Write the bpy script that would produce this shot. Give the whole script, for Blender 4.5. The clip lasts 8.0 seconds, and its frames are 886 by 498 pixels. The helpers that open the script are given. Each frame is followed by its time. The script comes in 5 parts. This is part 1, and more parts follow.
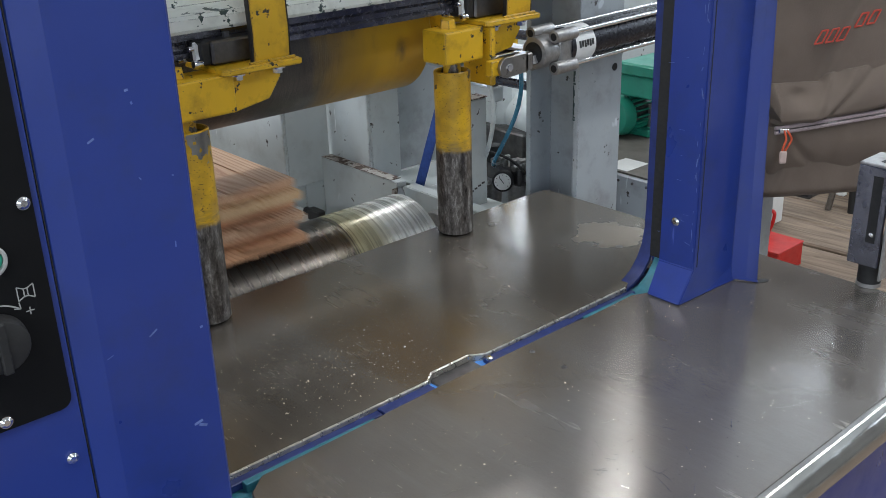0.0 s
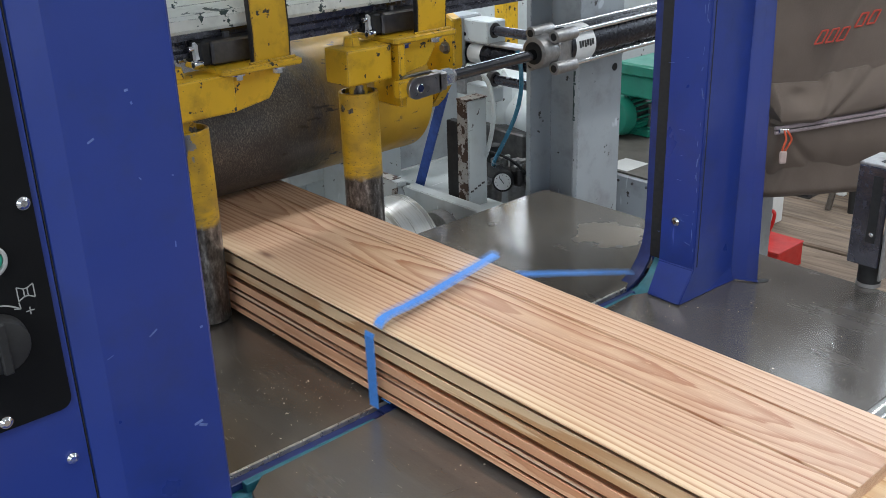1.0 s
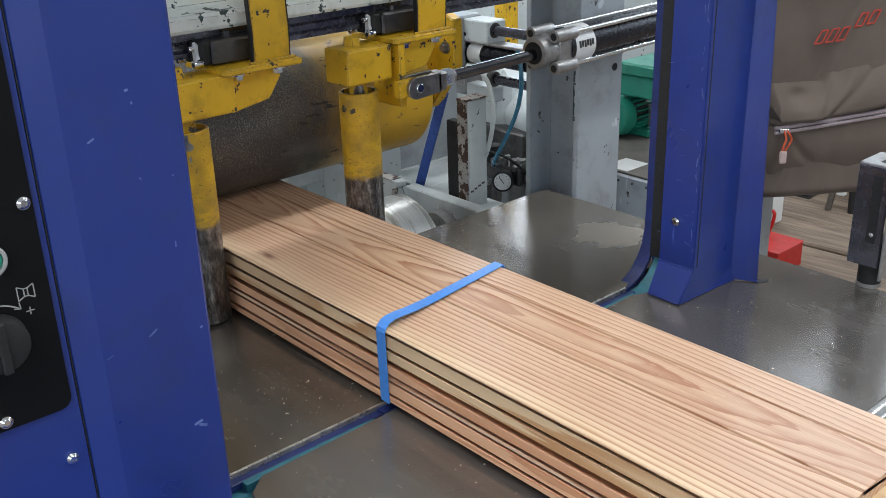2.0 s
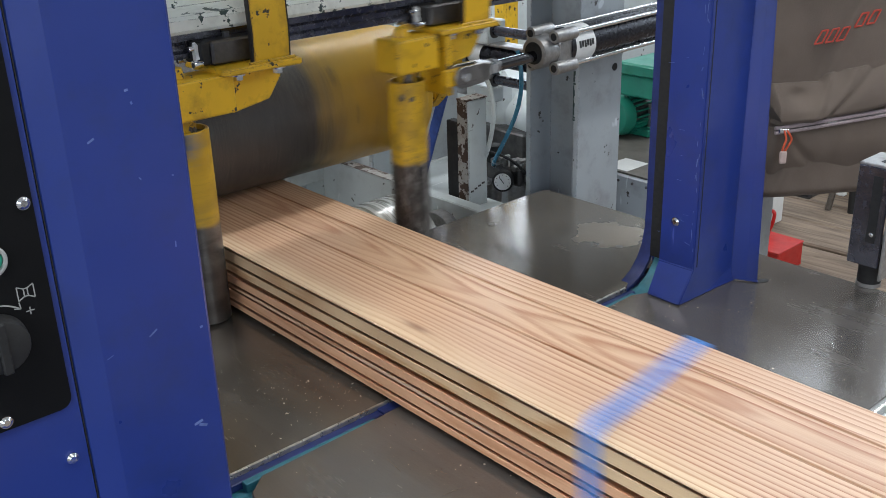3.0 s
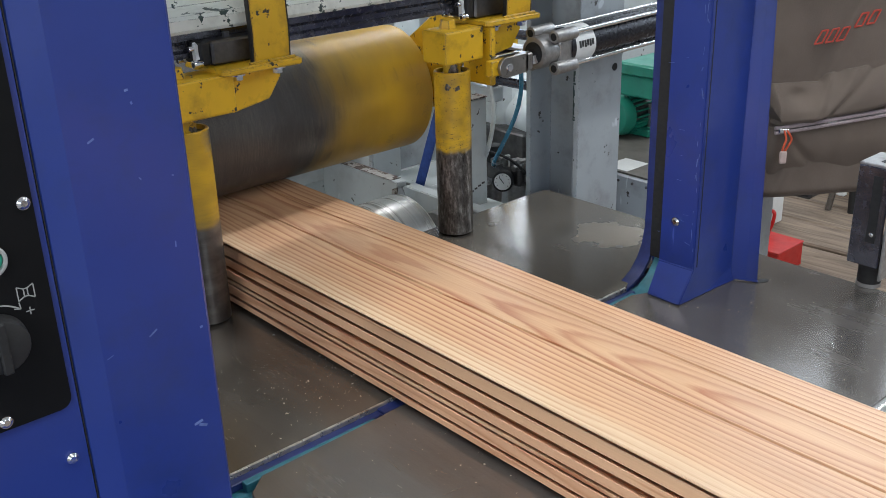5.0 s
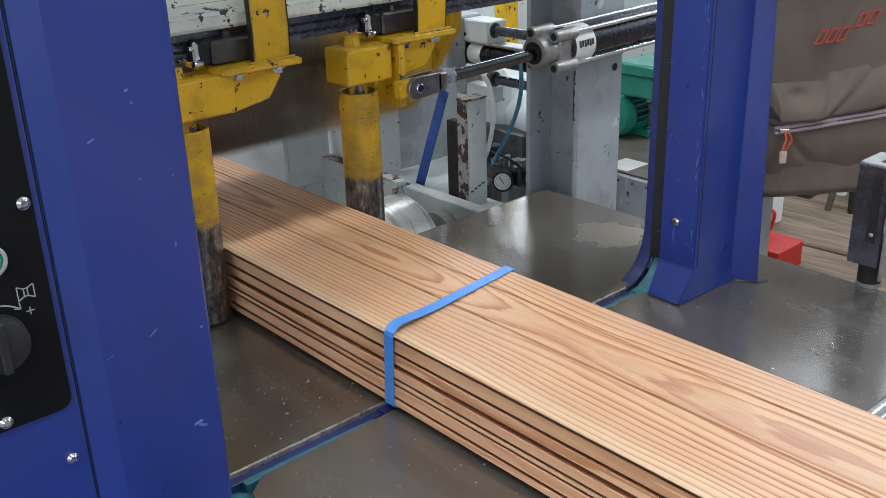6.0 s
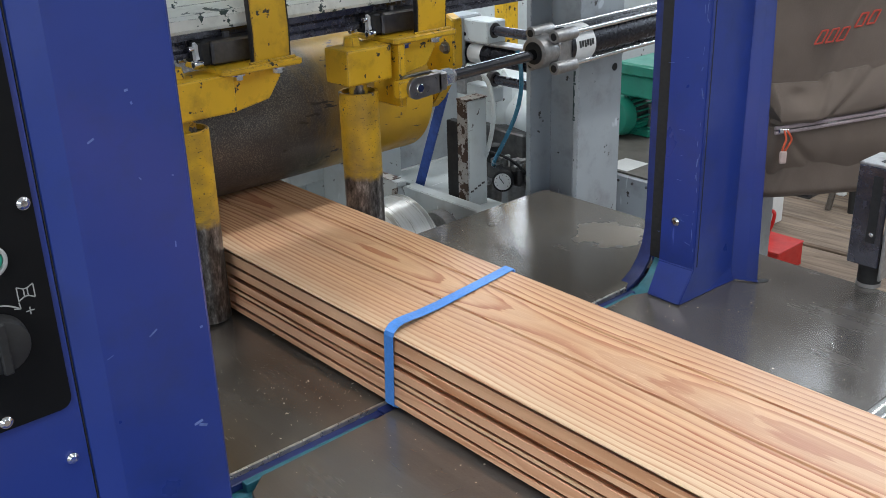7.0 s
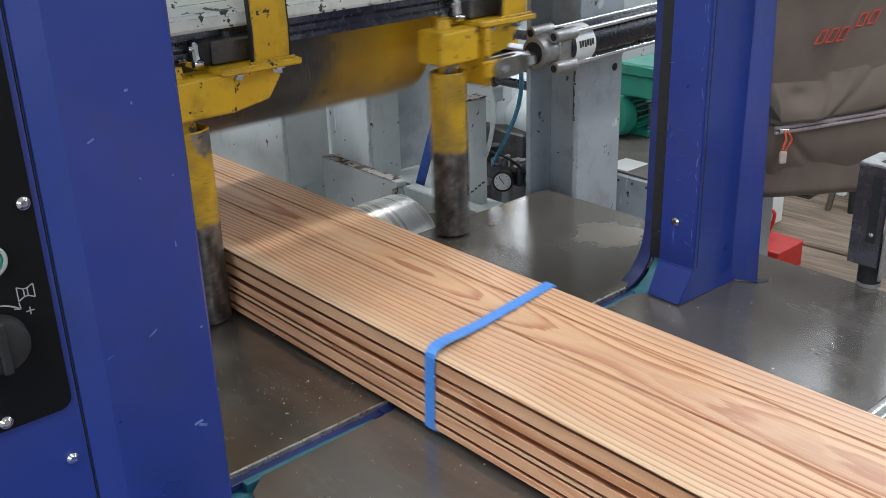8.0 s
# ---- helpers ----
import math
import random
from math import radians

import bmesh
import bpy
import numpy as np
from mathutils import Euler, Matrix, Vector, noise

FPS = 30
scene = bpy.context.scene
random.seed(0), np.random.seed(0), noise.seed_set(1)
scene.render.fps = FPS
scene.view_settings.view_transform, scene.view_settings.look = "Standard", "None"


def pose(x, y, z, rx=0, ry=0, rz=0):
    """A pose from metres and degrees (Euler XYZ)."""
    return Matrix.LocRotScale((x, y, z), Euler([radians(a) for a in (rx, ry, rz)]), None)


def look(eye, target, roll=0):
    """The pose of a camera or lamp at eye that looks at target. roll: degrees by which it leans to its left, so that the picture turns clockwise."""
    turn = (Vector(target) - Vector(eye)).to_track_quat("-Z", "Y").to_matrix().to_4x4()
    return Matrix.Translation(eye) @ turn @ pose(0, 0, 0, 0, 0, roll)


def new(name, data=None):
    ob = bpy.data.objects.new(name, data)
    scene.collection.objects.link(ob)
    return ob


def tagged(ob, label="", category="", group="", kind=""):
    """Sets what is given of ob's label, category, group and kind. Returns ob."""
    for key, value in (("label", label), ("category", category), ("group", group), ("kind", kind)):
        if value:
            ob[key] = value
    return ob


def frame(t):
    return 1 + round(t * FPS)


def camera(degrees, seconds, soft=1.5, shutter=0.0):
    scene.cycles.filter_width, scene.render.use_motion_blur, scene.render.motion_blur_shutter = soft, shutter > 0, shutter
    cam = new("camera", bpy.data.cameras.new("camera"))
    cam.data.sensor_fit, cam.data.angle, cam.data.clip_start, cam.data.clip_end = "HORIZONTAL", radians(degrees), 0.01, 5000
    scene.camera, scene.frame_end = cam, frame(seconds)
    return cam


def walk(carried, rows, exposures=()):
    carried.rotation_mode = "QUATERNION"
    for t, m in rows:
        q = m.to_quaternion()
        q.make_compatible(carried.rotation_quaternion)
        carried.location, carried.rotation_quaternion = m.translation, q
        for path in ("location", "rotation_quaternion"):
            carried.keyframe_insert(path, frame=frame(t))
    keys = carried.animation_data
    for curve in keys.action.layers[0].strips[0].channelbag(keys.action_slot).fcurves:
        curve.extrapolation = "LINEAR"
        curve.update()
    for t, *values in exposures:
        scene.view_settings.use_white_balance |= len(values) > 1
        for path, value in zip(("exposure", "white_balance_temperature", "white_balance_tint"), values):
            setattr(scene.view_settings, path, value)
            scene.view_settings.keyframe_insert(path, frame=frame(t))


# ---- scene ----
EYE = Vector((0.6575, 0.0, 1.32))
cam = camera(48.6, 8.0, soft=0.6, shutter=1.15)
VIEW = look(EYE, (-0.7345, 1.2164, 0.5566), -1.786)
walk(cam, [(0.0, VIEW), (8.0, VIEW)], [(0.0, -0.03, 6150, 10), (8.0, -0.03, 6150, 10)])

TABLE = 0.82        # height of the work surface
FAR, NEAR = 0.676, 0.4925   # the two long sides of the board bundle, in y
THICK, LAYERS = 0.0127, 6
BASE = TABLE + 0.008   # the feed roller stands this much proud of the table
TOP = BASE + THICK * LAYERS

# ---- light ----
world = bpy.data.worlds.new("hall_daylight")
scene.world = world
world.use_nodes = True
sky = world.node_tree.nodes.new("ShaderNodeTexSky")
sky.sky_type, sky.sun_disc, sky.sun_elevation, sky.sun_rotation = "NISHITA", False, radians(38), radians(200)
world.node_tree.links.new(sky.outputs[0], world.node_tree.nodes["Background"].inputs[0])
world.node_tree.nodes["Background"].inputs[1].default_value = 0.08


def area(name, eye, target, sx, sy, power, colour):
    data = bpy.data.lights.new(name, "AREA")
    data.shape, data.size, data.size_y, data.energy, data.color = "RECTANGLE", sx, sy, power, colour
    ob = new(name, data)
    ob.matrix_world = look(eye, target)
    return ob


WINDOWS = [(-7.0, -5.3), (-3.3, -1.8), (-0.9, 0.7), (1.6, 3.4)]   # x spans in the far wall
for a, b in WINDOWS:
    area("window_daylight", ((a + b) / 2, 6.96, 3.35), ((a + b) / 2, 0, 2.6), b - a, 1.7, 75, (0.8, 0.9, 1.0))
# unseen windows, added as fill light from the camera side
EAST = [(-4.2, -2.2), (-1.6, 0.4)]   # y spans in the wall behind the camera
for a, b in EAST:
    area("window_daylight", (5.96, (a + b) / 2, 2.7), (0, (a + b) / 2 + 0.6, 1.0), b - a, 1.9, 30, (0.86, 0.94, 1.0))
# more unseen windows, added to brighten board sides that look towards -y
SOUTH = [(-2.6, -0.4), (0.4, 2.6), (3.2, 5.2)]   # x spans in the wall opposite the high windows
for a, b in SOUTH:
    area("window_daylight", ((a + b) / 2, -4.96, 2.2), ((a + b) / 2 - 0.5, 0, 1.2), b - a, 2.2, 80, (0.86, 0.93, 1.0))
# first fits the table streak; second added to glint the front edge; others fill
LAMPS = [(-2.72, 3.9, 45), (0.15, 4.75, 30), (-1.9, 0.2, 66), (1.3, -1.2, 66), (1.5, 2.4, 66), (3.6, 0.4, 36)]   # x, y, watts
for x, y, watts in LAMPS:
    area("tube_light", (x, y, 4.17), (x, y, 0), 0.3, 1.5, watts, (0.97, 0.98, 0.96))


# ---- materials ----
def rgb(c):
    return (*c, 1.0)


class Mat:
    """A small node builder on a Principled material."""

    def __init__(self, name, colour, rough=0.5, metal=0.0, coat=0.0, spec=0.5):
        self.m = bpy.data.materials.new(name)
        self.m.use_nodes = True
        self.t = self.m.node_tree
        self.b = self.t.nodes["Principled BSDF"]
        self.b.inputs["Base Color"].default_value = rgb(colour)
        self.b.inputs["Roughness"].default_value = rough
        self.b.inputs["Metallic"].default_value = metal
        self.b.inputs["Coat Weight"].default_value = coat
        self.b.inputs["Specular IOR Level"].default_value = spec
        self.colour = None
        self.bump_from = None
        self.base = colour

    def node(self, kind, **values):
        n = self.t.nodes.new("ShaderNode" + kind)
        for k, v in values.items():
            if k == "operation":
                n.operation = v
            elif k == "data_type":
                n.data_type = v
            elif k == "blend_type":
                n.blend_type = v
            elif k == "feature":
                n.feature = v
            elif k == "wave_type":
                n.wave_type = v
            else:
                n.inputs[k.replace("_", " ")].default_value = v
        return n

    def link(self, a, b):
        self.t.links.new(a, b)

    def coords(self, scale=(1, 1, 1), shift=True):
        c = self.node("TexCoord")
        mp = self.node("Mapping", Scale=scale)
        self.link(c.outputs["Object"], mp.inputs["Vector"])
        if shift:
            info = self.node("ObjectInfo")
            mul = self.node("Math", operation="MULTIPLY")
            mul.inputs[1].default_value = 37.0
            self.link(info.outputs["Random"], mul.inputs[0])
            comb = self.node("CombineXYZ")
            for k in range(3):
                self.link(mul.outputs[0], comb.inputs[k])
            self.link(comb.outputs[0], mp.inputs["Location"])
        return mp.outputs[0]

    def noise(self, scale, detail=4.0, rough=0.55, stretch=(1, 1, 1), distort=0.0, shift=True):
        n = self.node("TexNoise", Scale=scale, Detail=detail, Roughness=rough, Distortion=distort)
        self.link(self.coords(stretch, shift), n.inputs["Vector"])
        return n.outputs[0]

    def ramp(self, fac, stops):
        r = self.node("ValToRGB")
        els = r.color_ramp.elements
        while len(els) < len(stops):
            els.new(0.5)
        for e, (p, c) in zip(els, stops):
            e.position, e.color = p, rgb(c) if not isinstance(c, (int, float)) else (c, c, c, 1)
        self.link(fac, r.inputs[0])
        return r.outputs[0]

    def math(self, op, a, b):
        n = self.node("Math", operation=op)
        for k, v in enumerate((a, b)):
            if isinstance(v, (int, float)):
                n.inputs[k].default_value = v
            else:
                self.link(v, n.inputs[k])
        return n.outputs[0]

    def mix(self, fac, a, b, blend="MIX"):
        n = self.node("Mix", data_type="RGBA", blend_type=blend)
        for s, v in ((n.inputs[0], fac), (n.inputs[6], a), (n.inputs[7], b)):
            if isinstance(v, (int, float)):
                s.default_value = v
            elif isinstance(v, tuple):
                s.default_value = rgb(v)
            else:
                self.link(v, s)
        return n.outputs[2]

    def set(self, socket, value):
        self.link(value, self.b.inputs[socket])
        return self

    def bump(self, height, strength=0.2, distance=0.001):
        n = self.node("Bump", Strength=strength, Distance=distance)
        self.link(height, n.inputs["Height"])
        self.link(n.outputs[0], self.b.inputs["Normal"])
        return self


def painted(name, colour, chip, chips=0.66, rough=0.38, dirt=(0.12, 0.09, 0.06), soil=0.35, coat=0.0, size=1.0, wear=0.0, rim_width=0.0022):
    """Enamel paint with uneven tone, grime and chips down to metal or primer."""
    m = Mat(name, colour, rough, 0.0, coat)
    tone = m.mix(m.ramp(m.noise(6 * size), [(0.3, 0.0), (0.75, 1.0)]), tuple(0.86 * c for c in colour), tuple(min(1, 1.08 * c) for c in colour))
    grime = m.math("MULTIPLY", m.ramp(m.noise(22 * size, 6, 0.65), [(0.5, 0.0), (0.78, 1.0)]), soil)
    tone = m.mix(grime, tone, dirt)
    mask = m.ramp(m.noise(48 * size, 5, 0.62), [(chips, 0.0), (chips + 0.012, 1.0)])
    scr = m.ramp(m.noise(9 * size, 3, 0.5, (14, 1.5, 1.2), 0.4), [(0.712, 0.0), (0.73, 0.7)])
    tone = m.mix(scr, tone, tuple(min(1, 1.5 * c + 0.04) for c in colour))
    if wear:
        soft = m.node("Bevel", Radius=rim_width)
        soft.samples = 4
        hard = m.node("NewGeometry")
        dot = m.node("VectorMath", operation="DOT_PRODUCT")
        m.link(soft.outputs[0], dot.inputs[0])
        m.link(hard.outputs["Normal"], dot.inputs[1])
        rim = m.ramp(dot.outputs["Value"], [(0.80, 1.0), (0.97, 0.0)])
        rim = m.math("MULTIPLY", rim, m.ramp(m.noise(60 * size, 5, 0.65), [(0.5 - wear, 0.0), (0.56 - wear, 1.0)]))
        mask = m.math("MAXIMUM", mask, rim)
    m.set("Base Color", m.mix(mask, tone, chip))
    m.set("Roughness", m.ramp(m.noise(30 * size, 4), [(0.3, rough - 0.07), (0.8, rough + 0.16)]))
    m.bump(m.mix(mask, m.noise(260 * size, 2), (0.1, 0.1, 0.1)), 0.12, 0.0006)
    return m.m


def plain(name, colour, rough=0.5, metal=0.0, vary=0.12, scale=40, coat=0.0):
    m = Mat(name, colour, rough, metal, coat)
    n = m.noise(scale, 5, 0.6)
    m.set("Base Color", m.mix(m.ramp(n, [(0.3, 0.0), (0.72, 1.0)]), tuple(c * (1 - vary) for c in colour), tuple(min(1, c * (1 + vary)) for c in colour)))
    m.set("Roughness", m.ramp(m.noise(scale * 2.3), [(0.3, max(0.04, rough - 0.08)), (0.75, min(1, rough + 0.1))]))
    m.bump(m.noise(scale * 8, 3), 0.08, 0.0005)
    return m.m


BLUE = painted("blue_enamel", (0.0145, 0.0325, 0.192), (0.1, 0.15, 0.34), 0.735, 0.34, (0.02, 0.028, 0.075), 0.5, 0.15, 0.7)
SCRAPE = plain("scraped_blue_paint", (0.1, 0.14, 0.32), 0.5, 0.0, 0.3, 80)
SPENT = plain("dark_teal_primer", (0.03, 0.055, 0.055), 0.55, 0.0, 0.4, 90)
GRUBBY = plain("grubby_olive_top", (0.11, 0.1, 0.085), 0.55, 0.0, 0.35, 14)
WEBBING = plain("blue_webbing", (0.03, 0.075, 0.3), 0.6, 0.0, 0.25, 120)
TRACKBLUE = plain("worn_blue_track", (0.013, 0.024, 0.115), 0.42, 0.0, 0.3, 60)
TEAL = plain("teal_primer", (0.03, 0.15, 0.19), 0.5, 0.0, 0.25, 60)
YELLOW = painted("chipped_yellow_paint", (0.74, 0.43, 0.012), (0.04, 0.035, 0.03), 0.625, 0.4, (0.22, 0.12, 0.015), 0.65, 0.0, 1.5, 0.1, 0.003)
WHITE = painted("grey_white_machine_paint", (0.62, 0.66, 0.66), (0.06, 0.05, 0.045), 0.672, 0.4, (0.2, 0.19, 0.16), 0.3, wear=0.02)
GREYP = painted("grey_column_paint", (0.36, 0.39, 0.41), (0.05, 0.045, 0.04), 0.675, 0.42, (0.14, 0.13, 0.12), 0.5, wear=0.02)
BEAMP = painted("chipped_white_beam_paint", (0.78, 0.79, 0.72), (0.03, 0.05, 0.045), 0.585, 0.4, (0.22, 0.21, 0.17), 0.5, wear=0.1)
GREEN = painted("green_motor_paint", (0.025, 0.28, 0.185), (0.06, 0.07, 0.06), 0.74, 0.4, (0.02, 0.1, 0.07), 0.4)
REDP = plain("red_plastic", (0.5, 0.02, 0.015), 0.4, 0.0, 0.15, 20)
BLACKP = plain("matt_black_panel", (0.004, 0.004, 0.0045), 0.6, 0.0, 0.2, 30)
BLACKP.node_tree.nodes["Principled BSDF"].inputs["Specular IOR Level"].default_value = 0.14
BLACK = plain("black_rubber", (0.009, 0.0085, 0.0085), 0.65, 0.0, 0.3, 90)
DARK = plain("oily_dark_steel", (0.12, 0.115, 0.115), 0.38, 0.85, 0.3, 60)
RAIL = plain("ground_steel_rail", (0.16, 0.16, 0.19), 0.24, 0.9, 0.25, 50)
STEEL = plain("worn_machined_steel", (0.27, 0.26, 0.25), 0.34, 0.9, 0.2, 70)
CHROME = plain("polished_chrome", (0.75, 0.75, 0.77), 0.1, 1.0, 0.05, 50)
RUSTY = painted("rusty_painted_steel", (0.42, 0.4, 0.37), (0.06, 0.032, 0.02), 0.5, 0.6, (0.16, 0.07, 0.04), 0.9, size=1.3, wear=0.1)
BLACKSTEEL = plain("greasy_black_steel", (0.02, 0.018, 0.017), 0.5, 0.3, 0.4, 60)
RODM = plain("hard_chromed_rod", (0.14, 0.135, 0.145), 0.12, 1.0, 0.08, 40)
ALU = plain("cast_aluminium", (0.34, 0.33, 0.32), 0.45, 0.75, 0.2, 120)
ANOD = plain("black_anodised_tube", (0.016, 0.015, 0.02), 0.28, 0.3, 0.2, 60)
PAPER = plain("white_label", (0.72, 0.72, 0.7), 0.5, 0.0, 0.05, 40)
INK = plain("dark_ink", (0.02, 0.02, 0.02), 0.6, 0.0, 0.1, 40)
LINES = plain("pale_panel_print", (0.3, 0.3, 0.29), 0.5, 0.0, 0.08, 40)
HOSEB = plain("blue_air_hose", (0.06, 0.2, 0.3), 0.25, 0.0, 0.15, 60)
HOSEW = plain("grey_air_hose", (0.6, 0.64, 0.64), 0.3, 0.0, 0.1, 60)
STRAPM = plain("blue_plastic_strap", (0.075, 0.25, 0.66), 0.33, 0.0, 0.12, 300)
WALLM = plain("hall_wall_plaster", (0.5, 0.5, 0.48), 0.85, 0.0, 0.1, 1.5)
CEILM = plain("hall_ceiling_board", (0.55, 0.55, 0.53), 0.9, 0.0, 0.1, 1.2)
CHIPS = plain("pale_sawdust", (0.6, 0.5, 0.38), 0.8, 0.0, 0.3, 300)
ORANGE = plain("orange_cord", (0.62, 0.09, 0.03), 0.55, 0.0, 0.15, 120)
TABM = plain("milky_pull_tab", (0.5, 0.38, 0.34), 0.35, 0.0, 0.1, 60)
ZIP = plain("mauve_zip_tape", (0.3, 0.24, 0.25), 0.6, 0.0, 0.2, 300)
REDTHREAD = plain("red_embroidery_thread", (0.42, 0.05, 0.03), 0.6, 0.0, 0.2, 400)


def fabric():
    m = Mat("brown_woven_fabric", (0.13, 0.1, 0.08), 0.78)
    m.set("Base Color", m.mix(m.ramp(m.noise(7, 5), [(0.3, 0.0), (0.75, 1.0)]), (0.098, 0.071, 0.055), (0.14, 0.105, 0.082)))
    m.b.inputs["Sheen Weight"].default_value = 0.06
    folds = m.math("ADD", m.math("MULTIPLY", m.noise(9, 2, 0.4, (1, 1, 0.5), 0.4), 5.0), m.noise(800, 2))
    m.bump(folds, 0.5, 0.0016)
    return m.m


def table_steel(name):
    """Brushed plate steel with brown film, drag marks and one dried stain."""
    m = Mat(name, (0.28, 0.25, 0.22), 0.34, 0.66)
    cloud = m.noise(3.2, 6, 0.6, shift=False)
    col = m.ramp(cloud, [(0.28, (0.17, 0.145, 0.12)), (0.52, (0.245, 0.218, 0.19)), (0.75, (0.31, 0.29, 0.27))])
    drag = m.noise(5, 5, 0.65, (1.2, 14, 1), 0.6, False)
    col = m.mix(m.ramp(drag, [(0.5, 0.0), (0.8, 0.3)]), col, (0.33, 0.31, 0.29))
    spots = m.ramp(m.noise(260, 2, 0.5, shift=False), [(0.71, 0.0), (0.76, 0.7)])
    col = m.mix(spots, col, (0.1, 0.085, 0.07))
    brush = m.noise(60, 4, 0.7, (0.6, 9, 1), 0.2, False)
    col = m.mix(m.ramp(brush, [(0.4, 0.0), (0.75, 0.3)]), col, (0.16, 0.145, 0.13))
    grit = m.noise(700, 3, 0.7, shift=False)
    col = m.mix(m.ramp(grit, [(0.3, 0.4), (0.5, 0.0)]), col, (0.13, 0.12, 0.108))
    col = m.mix(m.ramp(grit, [(0.58, 0.0), (0.76, 0.35)]), col, (0.36, 0.34, 0.31))
    # brown film where boards slide over the plate
    place = m.node("TexCoord")
    xyz = m.node("SeparateXYZ")
    m.link(place.outputs["Object"], xyz.inputs[0])
    lane = m.math("ADD", m.math("ABSOLUTE", m.math("SUBTRACT", xyz.outputs[1], 0.605), 0.0), m.math("MULTIPLY", m.noise(14, 4, 0.6, (0.4, 1, 1), shift=False), 0.03))
    lane = m.math("MULTIPLY", m.ramp(lane, [(0.082, 1.0), (0.1, 0.0)]), m.ramp(xyz.outputs[0], [(0.02, 0.8), (0.12, 0.15)]))
    col = m.mix(m.math("MULTIPLY", lane, 0.65), col, (0.2, 0.155, 0.1))
    # dried stain near the arch leg
    c = m.node("TexCoord")
    vm = m.node("VectorMath", operation="DISTANCE")
    vm.inputs[1].default_value = (-0.132, 0.995, 0.82)
    m.link(c.outputs["Object"], vm.inputs[0])
    edge = m.math("ADD", vm.outputs["Value"], m.math("MULTIPLY", m.noise(22, 4, shift=False), 0.09))
    stain = m.ramp(edge, [(0.088, 1.0), (0.093, 0.0)])
    col = m.mix(m.math("MULTIPLY", stain, 0.28), col, (0.46, 0.39, 0.32))
    # front plate less brown, its bluish reflections put into the colour
    reflection_tint = m.ramp(xyz.outputs[0], [(0.0, (0.92, 0.9, 0.86)), (0.05, (0.9, 0.915, 0.945))])
    m.set("Base Color", m.mix(1.0, col, reflection_tint, "MULTIPLY"))
    r = m.ramp(m.noise(7, 3, 0.5, (1, 2.5, 1), shift=False), [(0.3, 0.16), (0.75, 0.27)])
    r = m.math("ADD", r, m.math("MULTIPLY", brush, 0.05))
    m.set("Roughness", m.mix(stain, r, (0.52, 0.52, 0.52)))
    m.b.inputs["Anisotropic"].default_value = 0.2
    return m.m


TABLEM = table_steel("brushed_table_steel")
EDGEM = plain("polished_rolled_steel", (0.42, 0.405, 0.385), 0.13, 0.95, 0.12, 25)

LIPM = plain("rubbed_silver_lip", (0.5, 0.47, 0.42), 0.3, 0.8, 0.4, 60)


def post_skin():
    """Steel pipe, yellow paint left on the upper half, scuffed bare below."""
    m = Mat("half_painted_pipe", (0.3, 0.28, 0.26), 0.35, 0.8)
    c = m.node("TexCoord")
    sep = m.node("SeparateXYZ")
    m.link(c.outputs["Object"], sep.inputs[0])
    h = m.math("ADD", sep.outputs[2], m.math("MULTIPLY", m.noise(40, 5, 0.65), 0.018))
    paint = m.ramp(m.math("MULTIPLY", m.math("SUBTRACT", h, 0.9), 10.0), [(0.46, 0.0), (0.53, 1.0)])
    # specks and short drag marks, and a few patches torn off near the rim
    specks = m.ramp(m.noise(330, 4, 0.6, (1, 1, 1.5)), [(0.345, 1.0), (0.37, 0.0)])
    drags = m.ramp(m.noise(120, 3, 0.55, (0.7, 0.7, 3.2), 0.5), [(0.30, 1.0), (0.325, 0.0)])
    bare = m.math("ADD", m.noise(34, 3, 0.5), m.math("MULTIPLY", m.math("SUBTRACT", sep.outputs[2], 1.02), 3.2))
    bare = m.ramp(bare, [(0.66, 0.0), (0.672, 1.0)])
    paint = m.math("MULTIPLY", paint, m.math("SUBTRACT", 1.0, bare))
    # scuffed steel; its vertical gloss is put into the colour as pale streaks
    steel = m.ramp(m.noise(150, 7, 0.75, (1, 1, 0.35)), [(0.34, (0.035, 0.03, 0.027)), (0.52, (0.15, 0.135, 0.125)), (0.72, (0.46, 0.44, 0.42))])
    yel = m.mix(m.math("MULTIPLY", m.ramp(m.noise(30, 6), [(0.38, 0.0), (0.7, 1.0)]), 0.8), (0.64, 0.37, 0.012), (0.24, 0.145, 0.025))
    yel = m.mix(m.math("MULTIPLY", m.math("MAXIMUM", specks, drags), 0.85), yel, (0.05, 0.035, 0.02))
    band = m.ramp(m.math("MULTIPLY", m.math("SUBTRACT", h, 0.9), 10.0), [(0.5, 0.75), (0.85, 0.0)])
    yel = m.mix(m.math("MULTIPLY", band, m.ramp(m.noise(90, 5, 0.6, (0.6, 0.6, 2.0)), [(0.4, 0.0), (0.65, 1.0)])), yel, (0.16, 0.12, 0.06))
    m.set("Base Color", m.mix(paint, steel, yel))
    m.set("Metallic", m.math("MULTIPLY", m.math("SUBTRACT", 1.0, paint), 0.8))
    m.set("Roughness", m.ramp(m.noise(50, 5), [(0.3, 0.28), (0.75, 0.5)]))
    m.bump(m.noise(180, 4), 0.2, 0.0006)
    return m.m


POST = post_skin()


